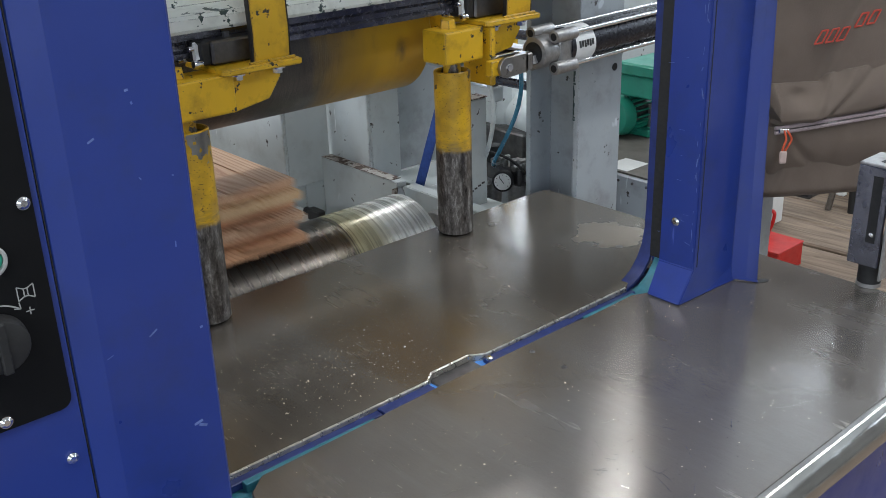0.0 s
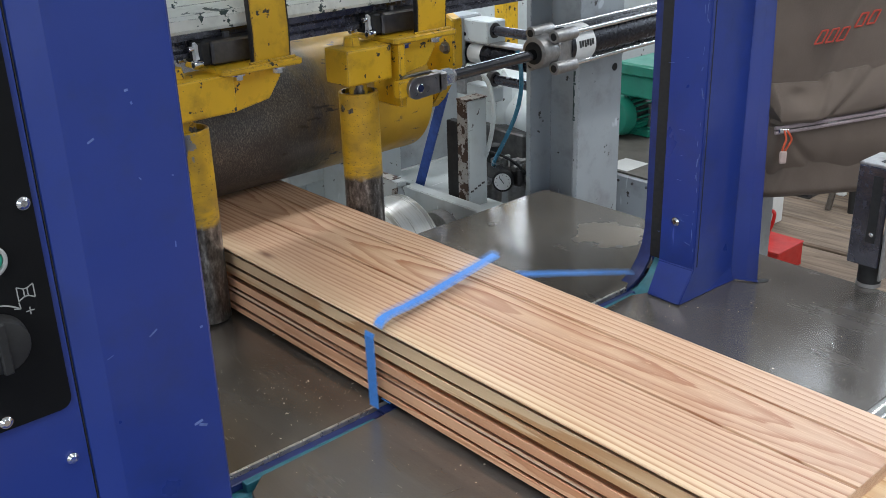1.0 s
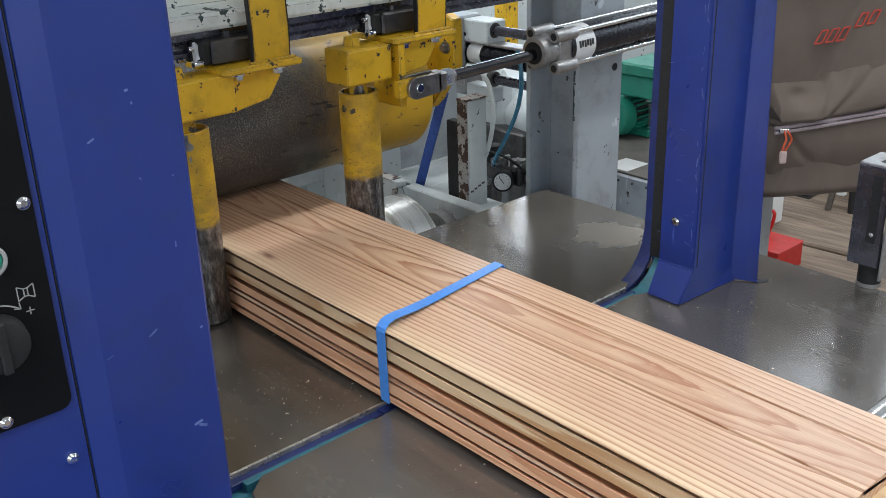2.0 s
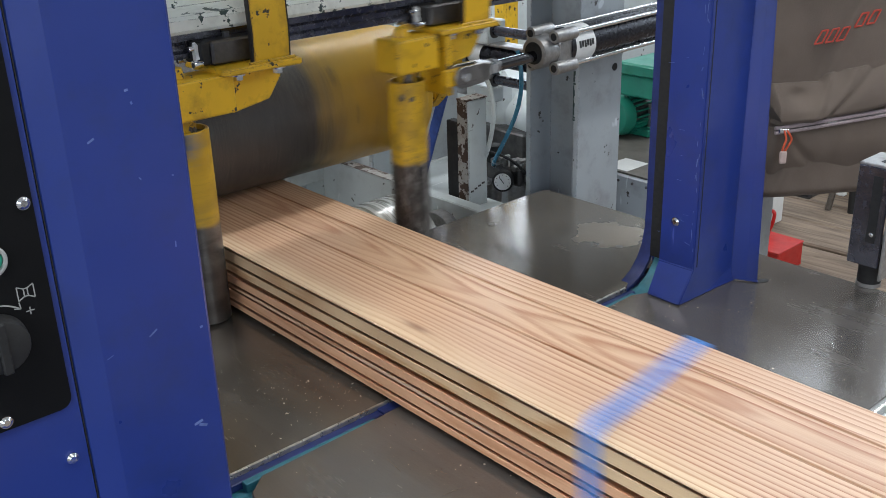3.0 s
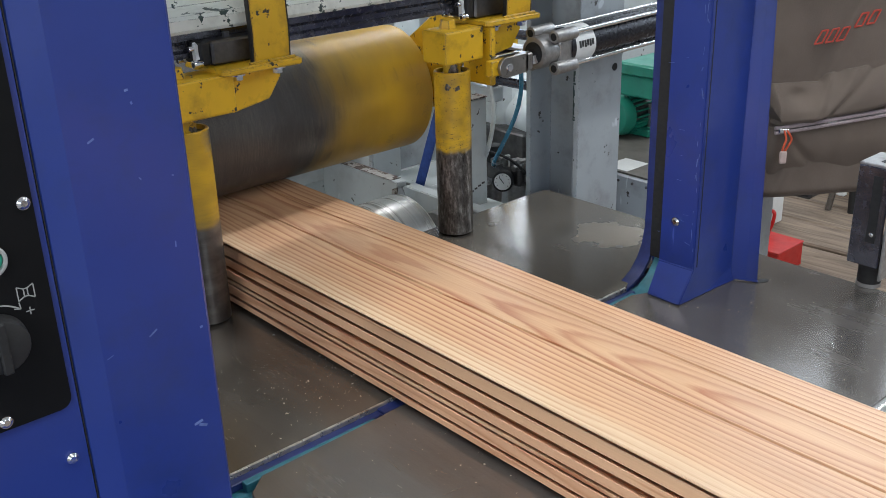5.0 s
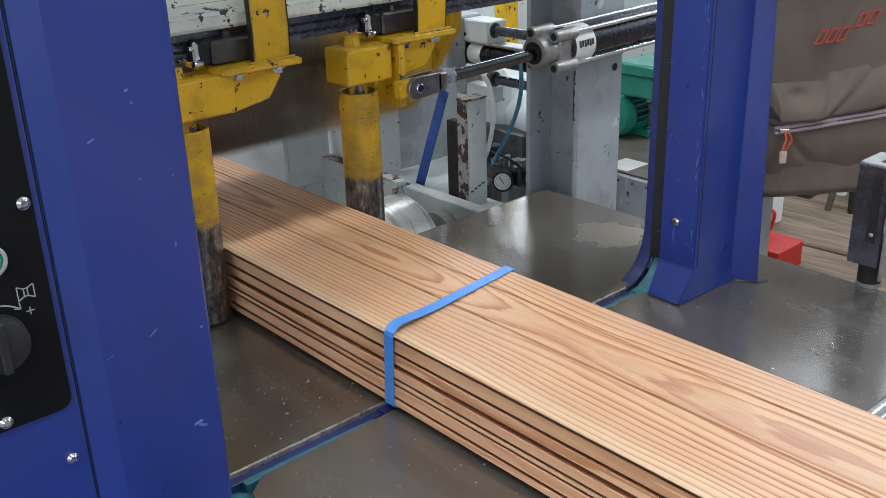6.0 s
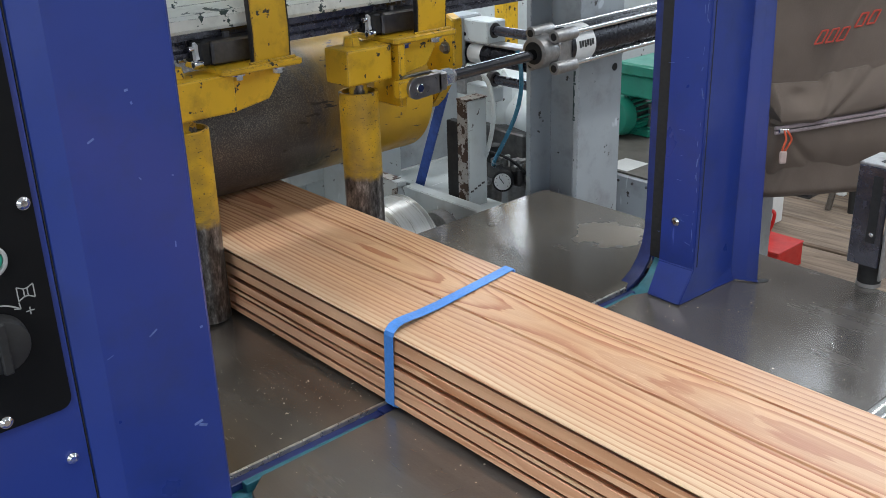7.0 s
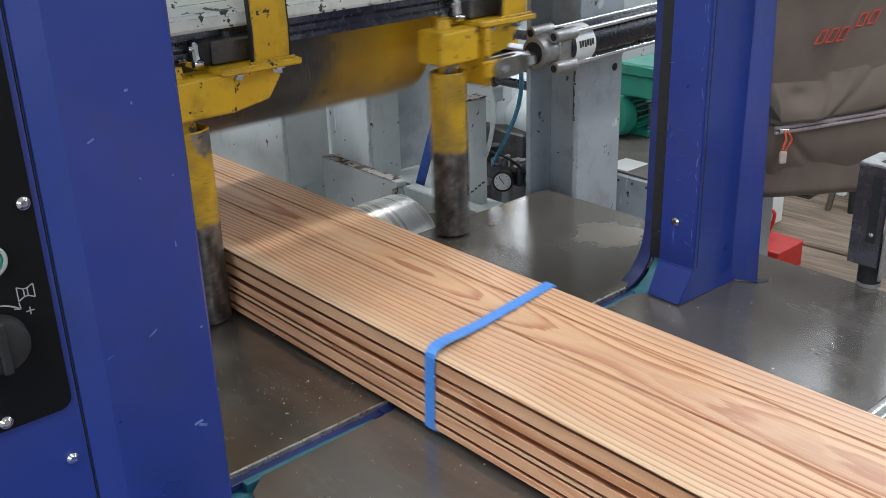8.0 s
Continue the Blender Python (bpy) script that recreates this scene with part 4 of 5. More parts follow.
# ---- infeed frame and what stands behind ----
def infeed_frame():
    f = thing("infeed_machine", (-0.7, 0.95, 0), "grey-white painted steel infeed machine with folded plates", "machine")
    P = lambda n, *a, mat=WHITE, label="": part(n, box(*a, 0.0015), mat, f, label)
    P("guide_plate", -1.9, -0.722, 0.855, 0.861, 0.45, 1.02)
    P("corner_plate", -0.728, -0.722, 0.861, 0.948, 0.776, 1.05)
    P("lower_plate", -0.9, -0.735, 0.90, 0.948, 0.60, 0.80)
    P("upright_plate", -0.722, -0.612, 0.952, 0.958, 0.80, 1.12)
    P("upright_web", -0.618, -0.612, 0.958, 1.02, 0.79, 1.12)
    # shade in the recess is put into this plate as a darker grey
    P("rear_plate", -0.665, -0.66, 1.02, 1.20, 0.78, 0.975, mat=GREYP)
    P("rear_ledge", -0.66, -0.50, 1.02, 1.20, 0.772, 0.778)
    side = [(-0.724, 0.62), (-0.50, 0.62), (-0.50, 0.76), (-0.528, 0.805), (-0.515, 0.812), (-0.515, 0.8195), (-0.724, 0.8195)]
    part("side_plate", prism(side, "y", 0.931, 0.951, 0.0015), WHITE, f, "grey-white side plate, top edge rusty")
    part("rusty_edge", box(-0.7235, -0.53, 0.9305, 0.9515, 0.8197, 0.8206, 0.0003), RUSTY, f, "rusty flaking top edge")
    part("rusty_end", prism([(-0.5285, 0.79), (-0.512, 0.79), (-0.5135, 0.8125), (-0.5265, 0.806)], "y", 0.929, 0.9306), RUSTY, f, "rusty broken corner")
    part("recess_box", box(-0.60, -0.53, 1.06, 1.14, 0.98, 1.06, 0.003), GREYP, f, "grey box in the recess")
    part("plate_lip", box(-1.9, -0.722, 0.8475, 0.855, 1.0, 1.008, 0.001), WHITE, f, "folded plate lip")
    part("bearing_plate", box(-0.54, -0.345, 0.966, 0.99, 0.60, 0.80, 0.002), WHITE, f, "white bearing plate with chipped edge")
    part("bearing", rod((-0.441, 0.945, 0.738), (-0.441, 0.99, 0.738), 0.045, 28, bevel=0.003), ALU, f, smooth=True)
    P("frame_leg", -0.72, -0.64, 0.96, 1.04, 0.0, 0.79)
    P("frame_leg", -0.44, -0.36, 0.995, 1.06, 0.0, 0.78)
    P("frame_leg", -1.9, -1.82, 0.865, 0.945, 0.0, 0.8)
    P("frame_rail", -1.82, -0.44, 0.99, 1.04, 0.5, 0.56)
    # short square post with a dark bar
    P("stub_post", -0.444, -0.422, 1.0025, 1.043, 0.78, 0.954, label="short white square post, chipped")
    part("rusty_side", box(-0.4445, -0.4225, 1.0, 1.0025, 0.78, 0.954, 0.0006), RUSTY, f, "rusty brown side of the post")
    P("dark_bar", -0.4735, -0.4455, 1.003, 1.02, 0.78, 0.917, mat=BLACKSTEEL)
    part("post_cap", box(-0.4455, -0.421, 0.999, 1.0435, 0.954, 0.9565, 0.0008), RUSTY, f)
    for k in range(4):
        part("paint_chip", box(-0.4222, -0.4216, 1.006 + 0.008 * k, 1.012 + 0.008 * k, 0.806 + 0.003 * k, 0.809 + 0.003 * k), DARK, f)
    # left-hand support of both rollers
    P("far_plate", -0.6, -0.35, 0.12, 0.135, 0.0, 0.80)
    # small sensor on the side plate
    part("sensor_ledge", box(-0.80, -0.65, 0.862, 0.90, 0.722, 0.726), WHITE, f)
    s = part("sensor", box(-0.694, -0.660, 0.872, 0.888, 0.7262, 0.747, 0.002), BLACK, f, "small black sensor")
    part("sensor_nose", rod((-0.708, 0.88, 0.737), (-0.694, 0.88, 0.737), 0.0075, 18, 0.006, 0.001), BLACK, s, smooth=True)
    part("sensor_eye", rod((-0.7095, 0.88, 0.737), (-0.708, 0.88, 0.737), 0.004, 12), CHROME, s)
    return f


def steel_column():
    c = thing("steel_column", (-0.338, 1.15, 0), "grey painted I-section steel column, scuffed", "column")
    part("front_flange", box(-0.294, -0.284, 1.1, 1.2, 0.012, 2.6, 0.001), GREYP, c)
    part("rear_flange", box(-0.392, -0.382, 1.1, 1.2, 0.012, 2.6, 0.001), GREYP, c)
    # ragged strip where the edge has lost its paint
    rnd = random.Random(8)
    bare = bmesh.new()
    z = 0.928
    while z < 1.03:
        h = rnd.uniform(0.0015, 0.006)
        merge(box(-0.2945, -0.2925 + rnd.uniform(-0.0012, 0.0022), 1.0994, 1.1002, z, z + h), bare)
        z += h + rnd.choice((-0.0005, -0.0005, 0.0015))
    part("bare_edge", bare, SPENT, c, "dark green chipped edge")
    part("web", box(-0.382, -0.294, 1.147, 1.154, 0.012, 2.6), GREYP, c)
    part("foot_plate", box(-0.44, -0.23, 1.08, 1.25, 0.0, 0.012, 0.001), GREYP, c)
    part("bolt_hole", rod((-0.2845, 1.182, 0.998), (-0.2835, 1.182, 0.998), 0.006, 16), BLACK, c)
    return c


CYL = (-0.248, 0.964, 1.0565)


def air_cylinder():
    x, y, z = CYL
    c = thing("air_cylinder", CYL, "black pneumatic cylinder with cast end cap and tie rods", "pneumatic cylinder")
    tilt = Matrix.Translation((x, y, z)) @ pose(0, 0, 0, 1.3, 0, 0) @ Matrix.Translation((-x, -y, -z))

    def P(name, bm, mat, label="", smooth=False, parent=None):
        bmesh.ops.transform(bm, matrix=tilt, verts=bm.verts)
        return part(name, bm, mat, parent or c, label, smooth=smooth)
    P("barrel", rod((x, y + 0.05, z), (x, y + 0.42, z), 0.0255, 40), ANOD, "black barrel", True)
    cap = box(x - 0.023, x + 0.023, y + 0.028, y + 0.056, z - 0.023, z + 0.023, 0.006, seg=3)
    for sx in (-1, 1):
        for sz in (-1, 1):
            rod((x + sx * 0.0213, y + 0.016, z + sz * 0.0213), (x + sx * 0.0213, y + 0.058, z + sz * 0.0213), 0.0088, 20, bevel=0.001, bm=cap)
    rod((x, y, z), (x, y + 0.03, z), 0.0215, 32, bevel=0.002, bm=cap)
    head = P("end_cap", cap, ALU, "cast aluminium end cap", True)
    for sx in (-1, 1):
        for sz in (-1, 1):
            P("tie_rod", rod((x + sx * 0.0213, y + 0.05, z + sz * 0.0213), (x + sx * 0.0213, y + 0.43, z + sz * 0.0213), 0.0033, 12), CHROME, smooth=True)
            P("tie_screw", rod((x + sx * 0.0213, y + 0.0155, z + sz * 0.0213), (x + sx * 0.0213, y + 0.0165, z + sz * 0.0213), 0.0052, 12), BLACK, parent=head)
    P("bush", rod((x, y - 0.0015, z), (x, y + 0.01, z), 0.015, 28), BLACK, smooth=True)
    P("label_band", rod((x, y + 0.058, z), (x, y + 0.098, z), 0.0259, 40), PAPER, "white label band round the barrel", True)
    bars = bmesh.new()
    for k in range(6):
        ang = radians(14 + 6 * k)
        own = box(0.0, 0.0007, y + 0.0635 + 0.0052 * k, y + 0.067 + 0.0052 * k, -0.0048 + 0.0012 * (k % 2), 0.0048)
        bmesh.ops.transform(own, matrix=Matrix.Translation((x, 0, z)) @ pose(0, 0, 0, 0, -8, 0) @ Matrix.Translation((0.0258, 0, 0)), verts=own.verts)
        merge(own, bars)
    P("label_print", bars, INK)
    P("rear_cap", box(x - 0.03, x + 0.03, y + 0.42, y + 0.46, z - 0.03, z + 0.03, 0.004), ALU)
    part("mount", box(x - 0.05, x + 0.02, y + 0.46, y + 0.48, 0.7, z + 0.04, 0.002), GREYP, c)
    part("mount_post", box(x - 0.05, x + 0.02, y + 0.46, y + 0.53, 0.0, 0.7, 0.002), GREYP, c)
    return c


def piston_rod(y):
    """The rod with its clevis; its space has the clevis pin at x = y = 0."""
    x, cy, z = CYL
    r = thing("piston_rod", (x, y, 0), "chromed piston rod with a steel clevis on the guide post", "piston rod")
    k = dict(parent=r, local=True)
    fork = bmesh.new()
    for sx in (-0.011, 0.006):
        outl = [(-0.003 + 0.0135 * math.cos(a), z - 0.008 + 0.0135 * math.sin(a)) for a in [math.pi * (0.5 + j / 8) for j in range(9)]] + [(0.036, z - 0.019), (0.036, z + 0.006)]
        prism(outl, "x", sx, sx + 0.006, 0.0008, fork)
    box(-0.011, 0.012, 0.03, 0.046, z - 0.018, z + 0.005, 0.002, fork)
    part("clevis", fork, STEEL, label="worn steel clevis", **k)
    part("pin", rod((-0.013, 0, z - 0.008), (0.0145, 0, z - 0.008), 0.0055, 20, bevel=0.0008), CHROME, **k)
    part("lock_nut", rod((0, 0.046, z - 0.006), (0, 0.06, z - 0.0055), 0.0115, 6, bevel=0.0008), CHROME, **k)
    part("collar", rod((0, 0.06, z - 0.0055), (0, 0.064, z - 0.0055), 0.0092, 20), STEEL, **k)
    part("rod", rod((0, 0.05, z - 0.006), (0, 0.40, z + 0.003), 0.0074, 24), RODM, label="polished rod", smooth=True, **k)
    part("lug", box(-0.006, 0.006, -0.026, 0.006, z - 0.018, z + 0.002, 0.001), YELLOW, **k)
    return r


def guided_slide():
    s = thing("guided_slide", (-0.5, 1.1, 0.95), "aluminium guided air slide with two dark rods", "pneumatic slide")
    part("body_block", box(-0.553, -0.475, 1.098, 1.14, 1.02, 1.056, 0.002), WHITE, s, "pale aluminium block")
    for z in (1.041, 0.962):
        part("guide_rod", rod((-0.48, 1.115, z), (-0.392, 1.115, z), 0.0078, 20), RAIL, s, smooth=True)
        part("rod_collar", rod((-0.486, 1.115, z), (-0.474, 1.115, z), 0.0125, 20, bevel=0.001), DARK, s)
    part("slide_barrel", rod((-0.535, 1.115, 1.0), (-0.4, 1.115, 1.0), 0.0165, 28), ANOD, s, smooth=True)
    part("slide_label", rod((-0.525, 1.115, 1.0), (-0.495, 1.115, 1.0), 0.0168, 28), PAPER, s)
    part("top_bar", box(-0.54, -0.392, 1.102, 1.13, 1.017, 1.022, 0.001), ALU, s)
    part("back_block", box(-0.553, -0.53, 1.098, 1.14, 0.93, 1.02, 0.002), ALU, s)
    part("foot_block", box(-0.535, -0.47, 1.102, 1.13, 0.925, 0.95, 0.002), WHITE, s)
    for x in (-0.541, -0.528):
        part("block_screw", rod((x, 1.0975, 1.032), (x, 1.099, 1.032), 0.0032, 12), BLACK, s)
    return s


def air_service_unit():
    u = thing("air_service_unit", (-0.392, 1.13, 0.78), "air regulator with a round pressure gauge and filter bowls", "air regulator")
    part("bracket", box(-0.47, -0.392, 1.155, 1.162, 0.77, 0.82, 0.001), STEEL, u)
    part("body", box(-0.525, -0.43, 1.125, 1.16, 0.782, 0.812, 0.005, seg=2), DARK, u)
    part("top_knob", rod((-0.505, 1.14, 0.81), (-0.505, 1.14, 0.84), 0.014, 20, bevel=0.002), BLACK, u, smooth=True)
    part("top_knob", rod((-0.455, 1.14, 0.81), (-0.455, 1.14, 0.824), 0.009, 20, bevel=0.002), DARK, u, smooth=True)
    for x in (-0.508, -0.452):
        part("bowl", rod((x, 1.14, 0.725), (x, 1.14, 0.785), 0.014, 24, 0.016, 0.003), ALU, u, "clear-grey filter bowl", smooth=True)
    d = Vector((0.62, -0.78, 0.1)).normalized()
    c = Vector((-0.452, 1.108, 0.794))
    g = part("gauge_case", rod(c - d * 0.012, c + d * 0.006, 0.0178, 32, bevel=0.002), BLACK, u, "black gauge case", smooth=True)
    part("gauge_dial", rod(c + d * 0.005, c + d * 0.0068, 0.0142, 32), PAPER, g, "white dial")
    side = d.cross(Vector((0, 0, 1))).normalized()
    up = side.cross(d)
    needle = bmesh.new()
    tip = c + d * 0.0074 + (side * 0.6 + up * 0.8) * 0.01
    rod(c + d * 0.0074 - (side * 0.6 + up * 0.8) * 0.004, tip, 0.0007, 6, bm=needle)
    for j in range(9):
        a = radians(-130 + 32 * j)
        w = side * math.sin(a) + up * math.cos(a)
        rod(c + d * 0.0072 + w * 0.0098, c + d * 0.0072 + w * 0.0124, 0.0004, 5, bm=needle)
    part("gauge_needle", needle, INK, g)
    for x, z, r in ((-0.52, 0.822, 0.006), (-0.486, 0.82, 0.007), (-0.47, 0.826, 0.005), (-0.438, 0.816, 0.0065), (-0.425, 0.83, 0.005)):
        part("elbow", rod((x, 1.132, 0.81), (x, 1.132, z), r, 12, bevel=0.001), ALU if r > 0.0055 else STEEL, u, smooth=True)
        part("elbow_nut", rod((x, 1.118, z), (x, 1.14, z), r * 0.9, 6), STEEL, u)
    part("cable", tube([(-0.53, 1.12, 0.80), (-0.51, 1.1, 0.835), (-0.47, 1.1, 0.842), (-0.43, 1.11, 0.832), (-0.405, 1.13, 0.80)], 0.0024, 8), BLACK, u, smooth=True)
    for x in (-0.53, -0.425):
        part("fitting", rod((x - 0.012, 1.14, 0.797), (x + 0.012, 1.14, 0.797), 0.008, 6), STEEL, u)
    return u


def hoses():
    solid("air_hose", tube([(-0.372, 1.06, 1.03), (-0.3656, 1.06, 1.012), (-0.3643, 1.06, 0.971), (-0.3763, 1.06, 0.929), (-0.4037, 1.06, 0.8785), (-0.435, 1.07, 0.839), (-0.475, 1.11, 0.815)], 0.0034), HOSEB, "translucent blue air hose from cylinder to regulator", "hose", "air hoses", smooth=True)
    solid("air_hose", tube([(-0.4815, 1.06, 0.9926), (-0.4217, 1.03, 0.9952), (-0.4034, 1.03, 0.9787), (-0.394, 1.03, 0.9496), (-0.3956, 1.03, 0.9164), (-0.4114, 1.035, 0.8759), (-0.4564, 1.06, 0.8248)], 0.0036), HOSEW, "pale grey air hose hanging beside the stub post", "hose", "air hoses", smooth=True)
    bm = box(-0.0095, 0.0095, -0.001, 0.001, -0.30, 0.14)
    bmesh.ops.transform(bm, matrix=Matrix.Translation((-0.524, 1.0, 0.835)) @ pose(0, 0, 0, 0, 22, 0), verts=bm.verts)
    solid("webbing_strap", bm, WEBBING, "dark blue webbing strap hanging slantwise", "strap")


def motor():
    m = thing("electric_motor", (-0.46, 1.55, 0.785), "green finned electric motor with a terminal box", "motor")
    x, z = -0.505, 0.826
    part("end_bell", rod((x, 1.455, z), (x, 1.485, z), 0.036, 40, 0.041, 0.006), GREEN, m, "green end bell", smooth=True)
    part("stator", rod((x, 1.485, z), (x, 1.62, z), 0.034, 40), DARK, m, smooth=True)
    for k in range(22):
        a = 360 * k / 22
        own = box(0.033, 0.0415, 1.486, 1.62, -0.0016, 0.0016)
        bmesh.ops.transform(own, matrix=Matrix.Translation((x, 0, z)) @ pose(0, 0, 0, 0, a, 0), verts=own.verts)
        part("fin", own, GREEN, m)
    part("fan_cover", rod((x, 1.62, z), (x, 1.68, z), 0.042, 40, bevel=0.005), GREEN, m, smooth=True)
    part("terminal_box", box(-0.50, -0.415, 1.47, 1.57, 0.868, 0.908, 0.004, seg=2), GREEN, m, "green terminal box")
    part("box_lid", box(-0.505, -0.41, 1.465, 1.575, 0.908, 0.932, 0.004), GREEN, m)
    part("rating_plate", box(-0.4675, -0.4625, 1.52, 1.57, 0.80, 0.845), ALU, m, "metal rating plate with unreadable print")
    part("foot", box(-0.55, -0.45, 1.5, 1.61, 0.7855, 0.80, 0.002), GREEN, m)
    b = thing("gear_cabinet", (-0.5, 1.45, 0), "grey steel machine cabinet below the motor", "cabinet")
    part("body", box(-0.76, -0.285, 1.30, 1.7, 0.0, 0.782, 0.004), GREYP, b)
    part("top_sheet", box(-0.757, -0.288, 1.303, 1.697, 0.782, 0.7852), GRUBBY, b, "grubby dark top sheet")
    for k in range(3):
        part("cabinet_screw", rod((-0.36 + 0.03 * k, 1.2985, 0.77), (-0.36 + 0.03 * k, 1.301, 0.77), 0.0025, 10), DARK, b)
    bm = box(-0.4, -0.35, 1.31, 1.37, 0.7852, 0.7858)
    solid("paper_sheet", bm, PAPER, "white paper sheet on the grey cabinet", "paper")


def rear_machine():
    r = thing("planer_housing", (-1.4, 2.0, 0), "large off-white machine housing with a yellow corner", "machine")
    part("housing", box(-2.6, -0.78, 1.45, 2.3, 0.0, 1.04, 0.01), WHITE, r)
    part("corner_guard", box(-0.80, -0.765, 1.43, 1.47, 0.85, 1.1, 0.004), YELLOW, r, "yellow corner guard")
    part("side_pipe", rod((-0.9, 1.38, 0.86), (-0.5, 1.30, 0.84), 0.05, 28), WHITE, r, smooth=True)
    part("side_box", box(-0.82, -0.6, 1.26, 1.46, 0.76, 0.93, 0.02), WHITE, r)
    part("dark_box", box(-0.66, -0.53, 1.24, 1.32, 0.74, 0.83, 0.004), DARK, r)
    c = thing("pipe_rack", (-0.9, 3.9, 0), "grey steel rack with dark fittings", "rack")
    for x in (-1.7, -0.4):
        part("rack_post", box(x, x + 0.05, 3.9, 3.95, 0, 1.8), GREYP, c)
    for z in (0.35, 0.9, 1.5):
        part("shelf", box(-1.7, -0.35, 3.85, 4.3, z, z + 0.03), GREYP, c)
    for k in range(7):
        part("fitting", rod((-1.6 + 0.17 * k, 3.95, z + 0.03), (-1.6 + 0.17 * k, 3.95, z + 0.16), 0.045, 16, bevel=0.006), DARK if k % 2 else ALU, c)


# ---- bag, red crate, stand ----
def backpack():
    """Bag in its own space: x to its right, z up, -y towards the room; stands on a stool."""
    base = Vector((-0.2245, 1.5625, 0.741))
    b = thing("backpack", base, "brown fabric backpack with a zipped front pocket and orange puller", "backpack")
    b.rotation_euler = (radians(-4), radians(1), radians(57))
    k = dict(parent=b, local=True)

    def drape(left, right, top, low, face, back, nx, nz):
        """A stuffed cloth panel: a fine front sheet between two edge lines, closed by a flat back."""
        bm = bmesh.new()
        rows = []
        for j in range(nz + 1):
            v = j / nz
            row = []
            for i in range(nx + 1):
                x = left(v) + (right - left(v)) * i / nx
                z = low(x) + (top(x) - low(x)) * v
                row.append((bm.verts.new((x, -face(x, z, v), z)), bm.verts.new((x, back, z))))
            rows.append(row)
        for p, q in zip(rows, rows[1:]):
            for i in range(nx):
                bm.faces.new((p[i][0], p[i + 1][0], q[i + 1][0], q[i][0]))
                bm.faces.new((p[i][1], q[i][1], q[i + 1][1], p[i + 1][1]))
            for i in (0, nx):
                bm.faces.new((p[i][0], q[i][0], q[i][1], p[i][1]))
        for row in (rows[0], rows[-1]):
            for i in range(nx):
                bm.faces.new((row[i][0], row[i][1], row[i + 1][1], row[i + 1][0]))
        return bm

    def step(v):
        v = min(1.0, max(0.0, v))
        return v * v * (3 - 2 * v)

    def crumple(x, z, seed):
        return 0.0022 * noise.noise(Vector((x * 26 + z * 9, seed, z * 17 - x * 12))) + 0.0045 * noise.noise(Vector((x * 9, seed + 3.0, z * 7)))

    def seam_line(x):
        return 0.173 + 0.0145 * step((x - 0.074) / 0.014) + 0.162 * max(0.0, x - 0.084)

    def hood_line(x):
        return 0.1025 + 0.085 * max(0.0, x - 0.008) + 0.9 * max(0.0, x - 0.08) ** 2

    def zip_line(x):
        return 0.0965 + 0.112 * max(0.0, x)

    def fold_x(z):
        return 0.065 + 0.41 * (z - 0.1345)

    def body(x, z, v):
        t = x - fold_x(z)
        d = 0.002 + 0.011 * step((t + 0.012) / 0.03) + 0.005 * math.exp(-(t / 0.007) ** 2)
        d += crumple(x, z, 1.0) - 0.045 * max(0.0, 1 - (x + 0.05) / 0.045) ** 2 - 0.03 * max(0.0, 1 - (z + 0.042) / 0.02) ** 2
        d -= 0.012 * math.exp(-((x - 0.03) / 0.05) ** 2 - ((z - 0.31) / 0.05) ** 2)
        d -= 0.0008 * (abs(z - seam_line(x) - 0.004) < 0.0025)
        return d

    def pocket(x, z, v):
        crease = abs((x - 0.0325) * 0.71 + (z - 0.0645) * 0.70) if 0.02 < x < 0.1 else 1.0
        d = 0.006 + 0.022 * math.sin(math.pi / 2 * min(1.0, v * 1.5)) + crumple(x, z, 6.0)
        d -= 0.007 * math.exp(-(crease / 0.007) ** 2) * step(v * 2.5)
        return d - 0.02 * max(0.0, 1 - (x + 0.016) / 0.02) ** 2

    def hood(x, z, v):
        t = x - fold_x(z)
        d = 0.012 + 0.03 * math.sin(math.pi / 2 * min(1.0, (1 - v) / 0.75)) - 0.012 * max(0.0, 1 - v / 0.14) ** 2
        d -= 0.017 * math.exp(-((x - 0.034) / 0.026) ** 2 - ((z - 0.15) / 0.015) ** 2)
        d += 0.007 * math.exp(-(t / 0.009) ** 2) + 0.006 * math.exp(-((x - 0.11 - 0.8 * (z - 0.16)) / 0.012) ** 2) - 0.005 * math.exp(-((x - 0.135 - 1.1 * (z - 0.16)) / 0.01) ** 2)
        d += 0.004 * math.exp(-((x + 0.012) / 0.005) ** 2) + 1.4 * crumple(x, z, 9.0)
        return d - 0.012 * max(0.0, 1 - (x + 0.021) / 0.012) ** 2
    part("main_bag", drape(lambda v: -0.05, 0.38, lambda x: 0.52, lambda x: -0.042, body, 0.2, 110, 130), FABRIC, label="brown woven fabric body", smooth=True, **k)
    part("front_pocket", drape(lambda v: -0.016, 0.372, zip_line, lambda x: 0.008, pocket, 0.02, 80, 36), FABRIC, label="front pocket below the zip", smooth=True, **k)
    part("pocket_flap", drape(lambda v: -0.007 - 0.0145 * math.sin(math.pi * min(1.0, 1.12 - v)), 0.372, seam_line, hood_line, hood, 0.02, 120, 60), FABRIC, label="pocket hood over the zip", smooth=True, **k)
    zp = [(x, -0.0315, zip_line(x) + 0.001) for x in (-0.012, 0.05, 0.12, 0.2, 0.28, 0.36)]
    part("zip", tube(zp, 0.0036, 8), ZIP, label="mauve zip tape", smooth=True, **k)
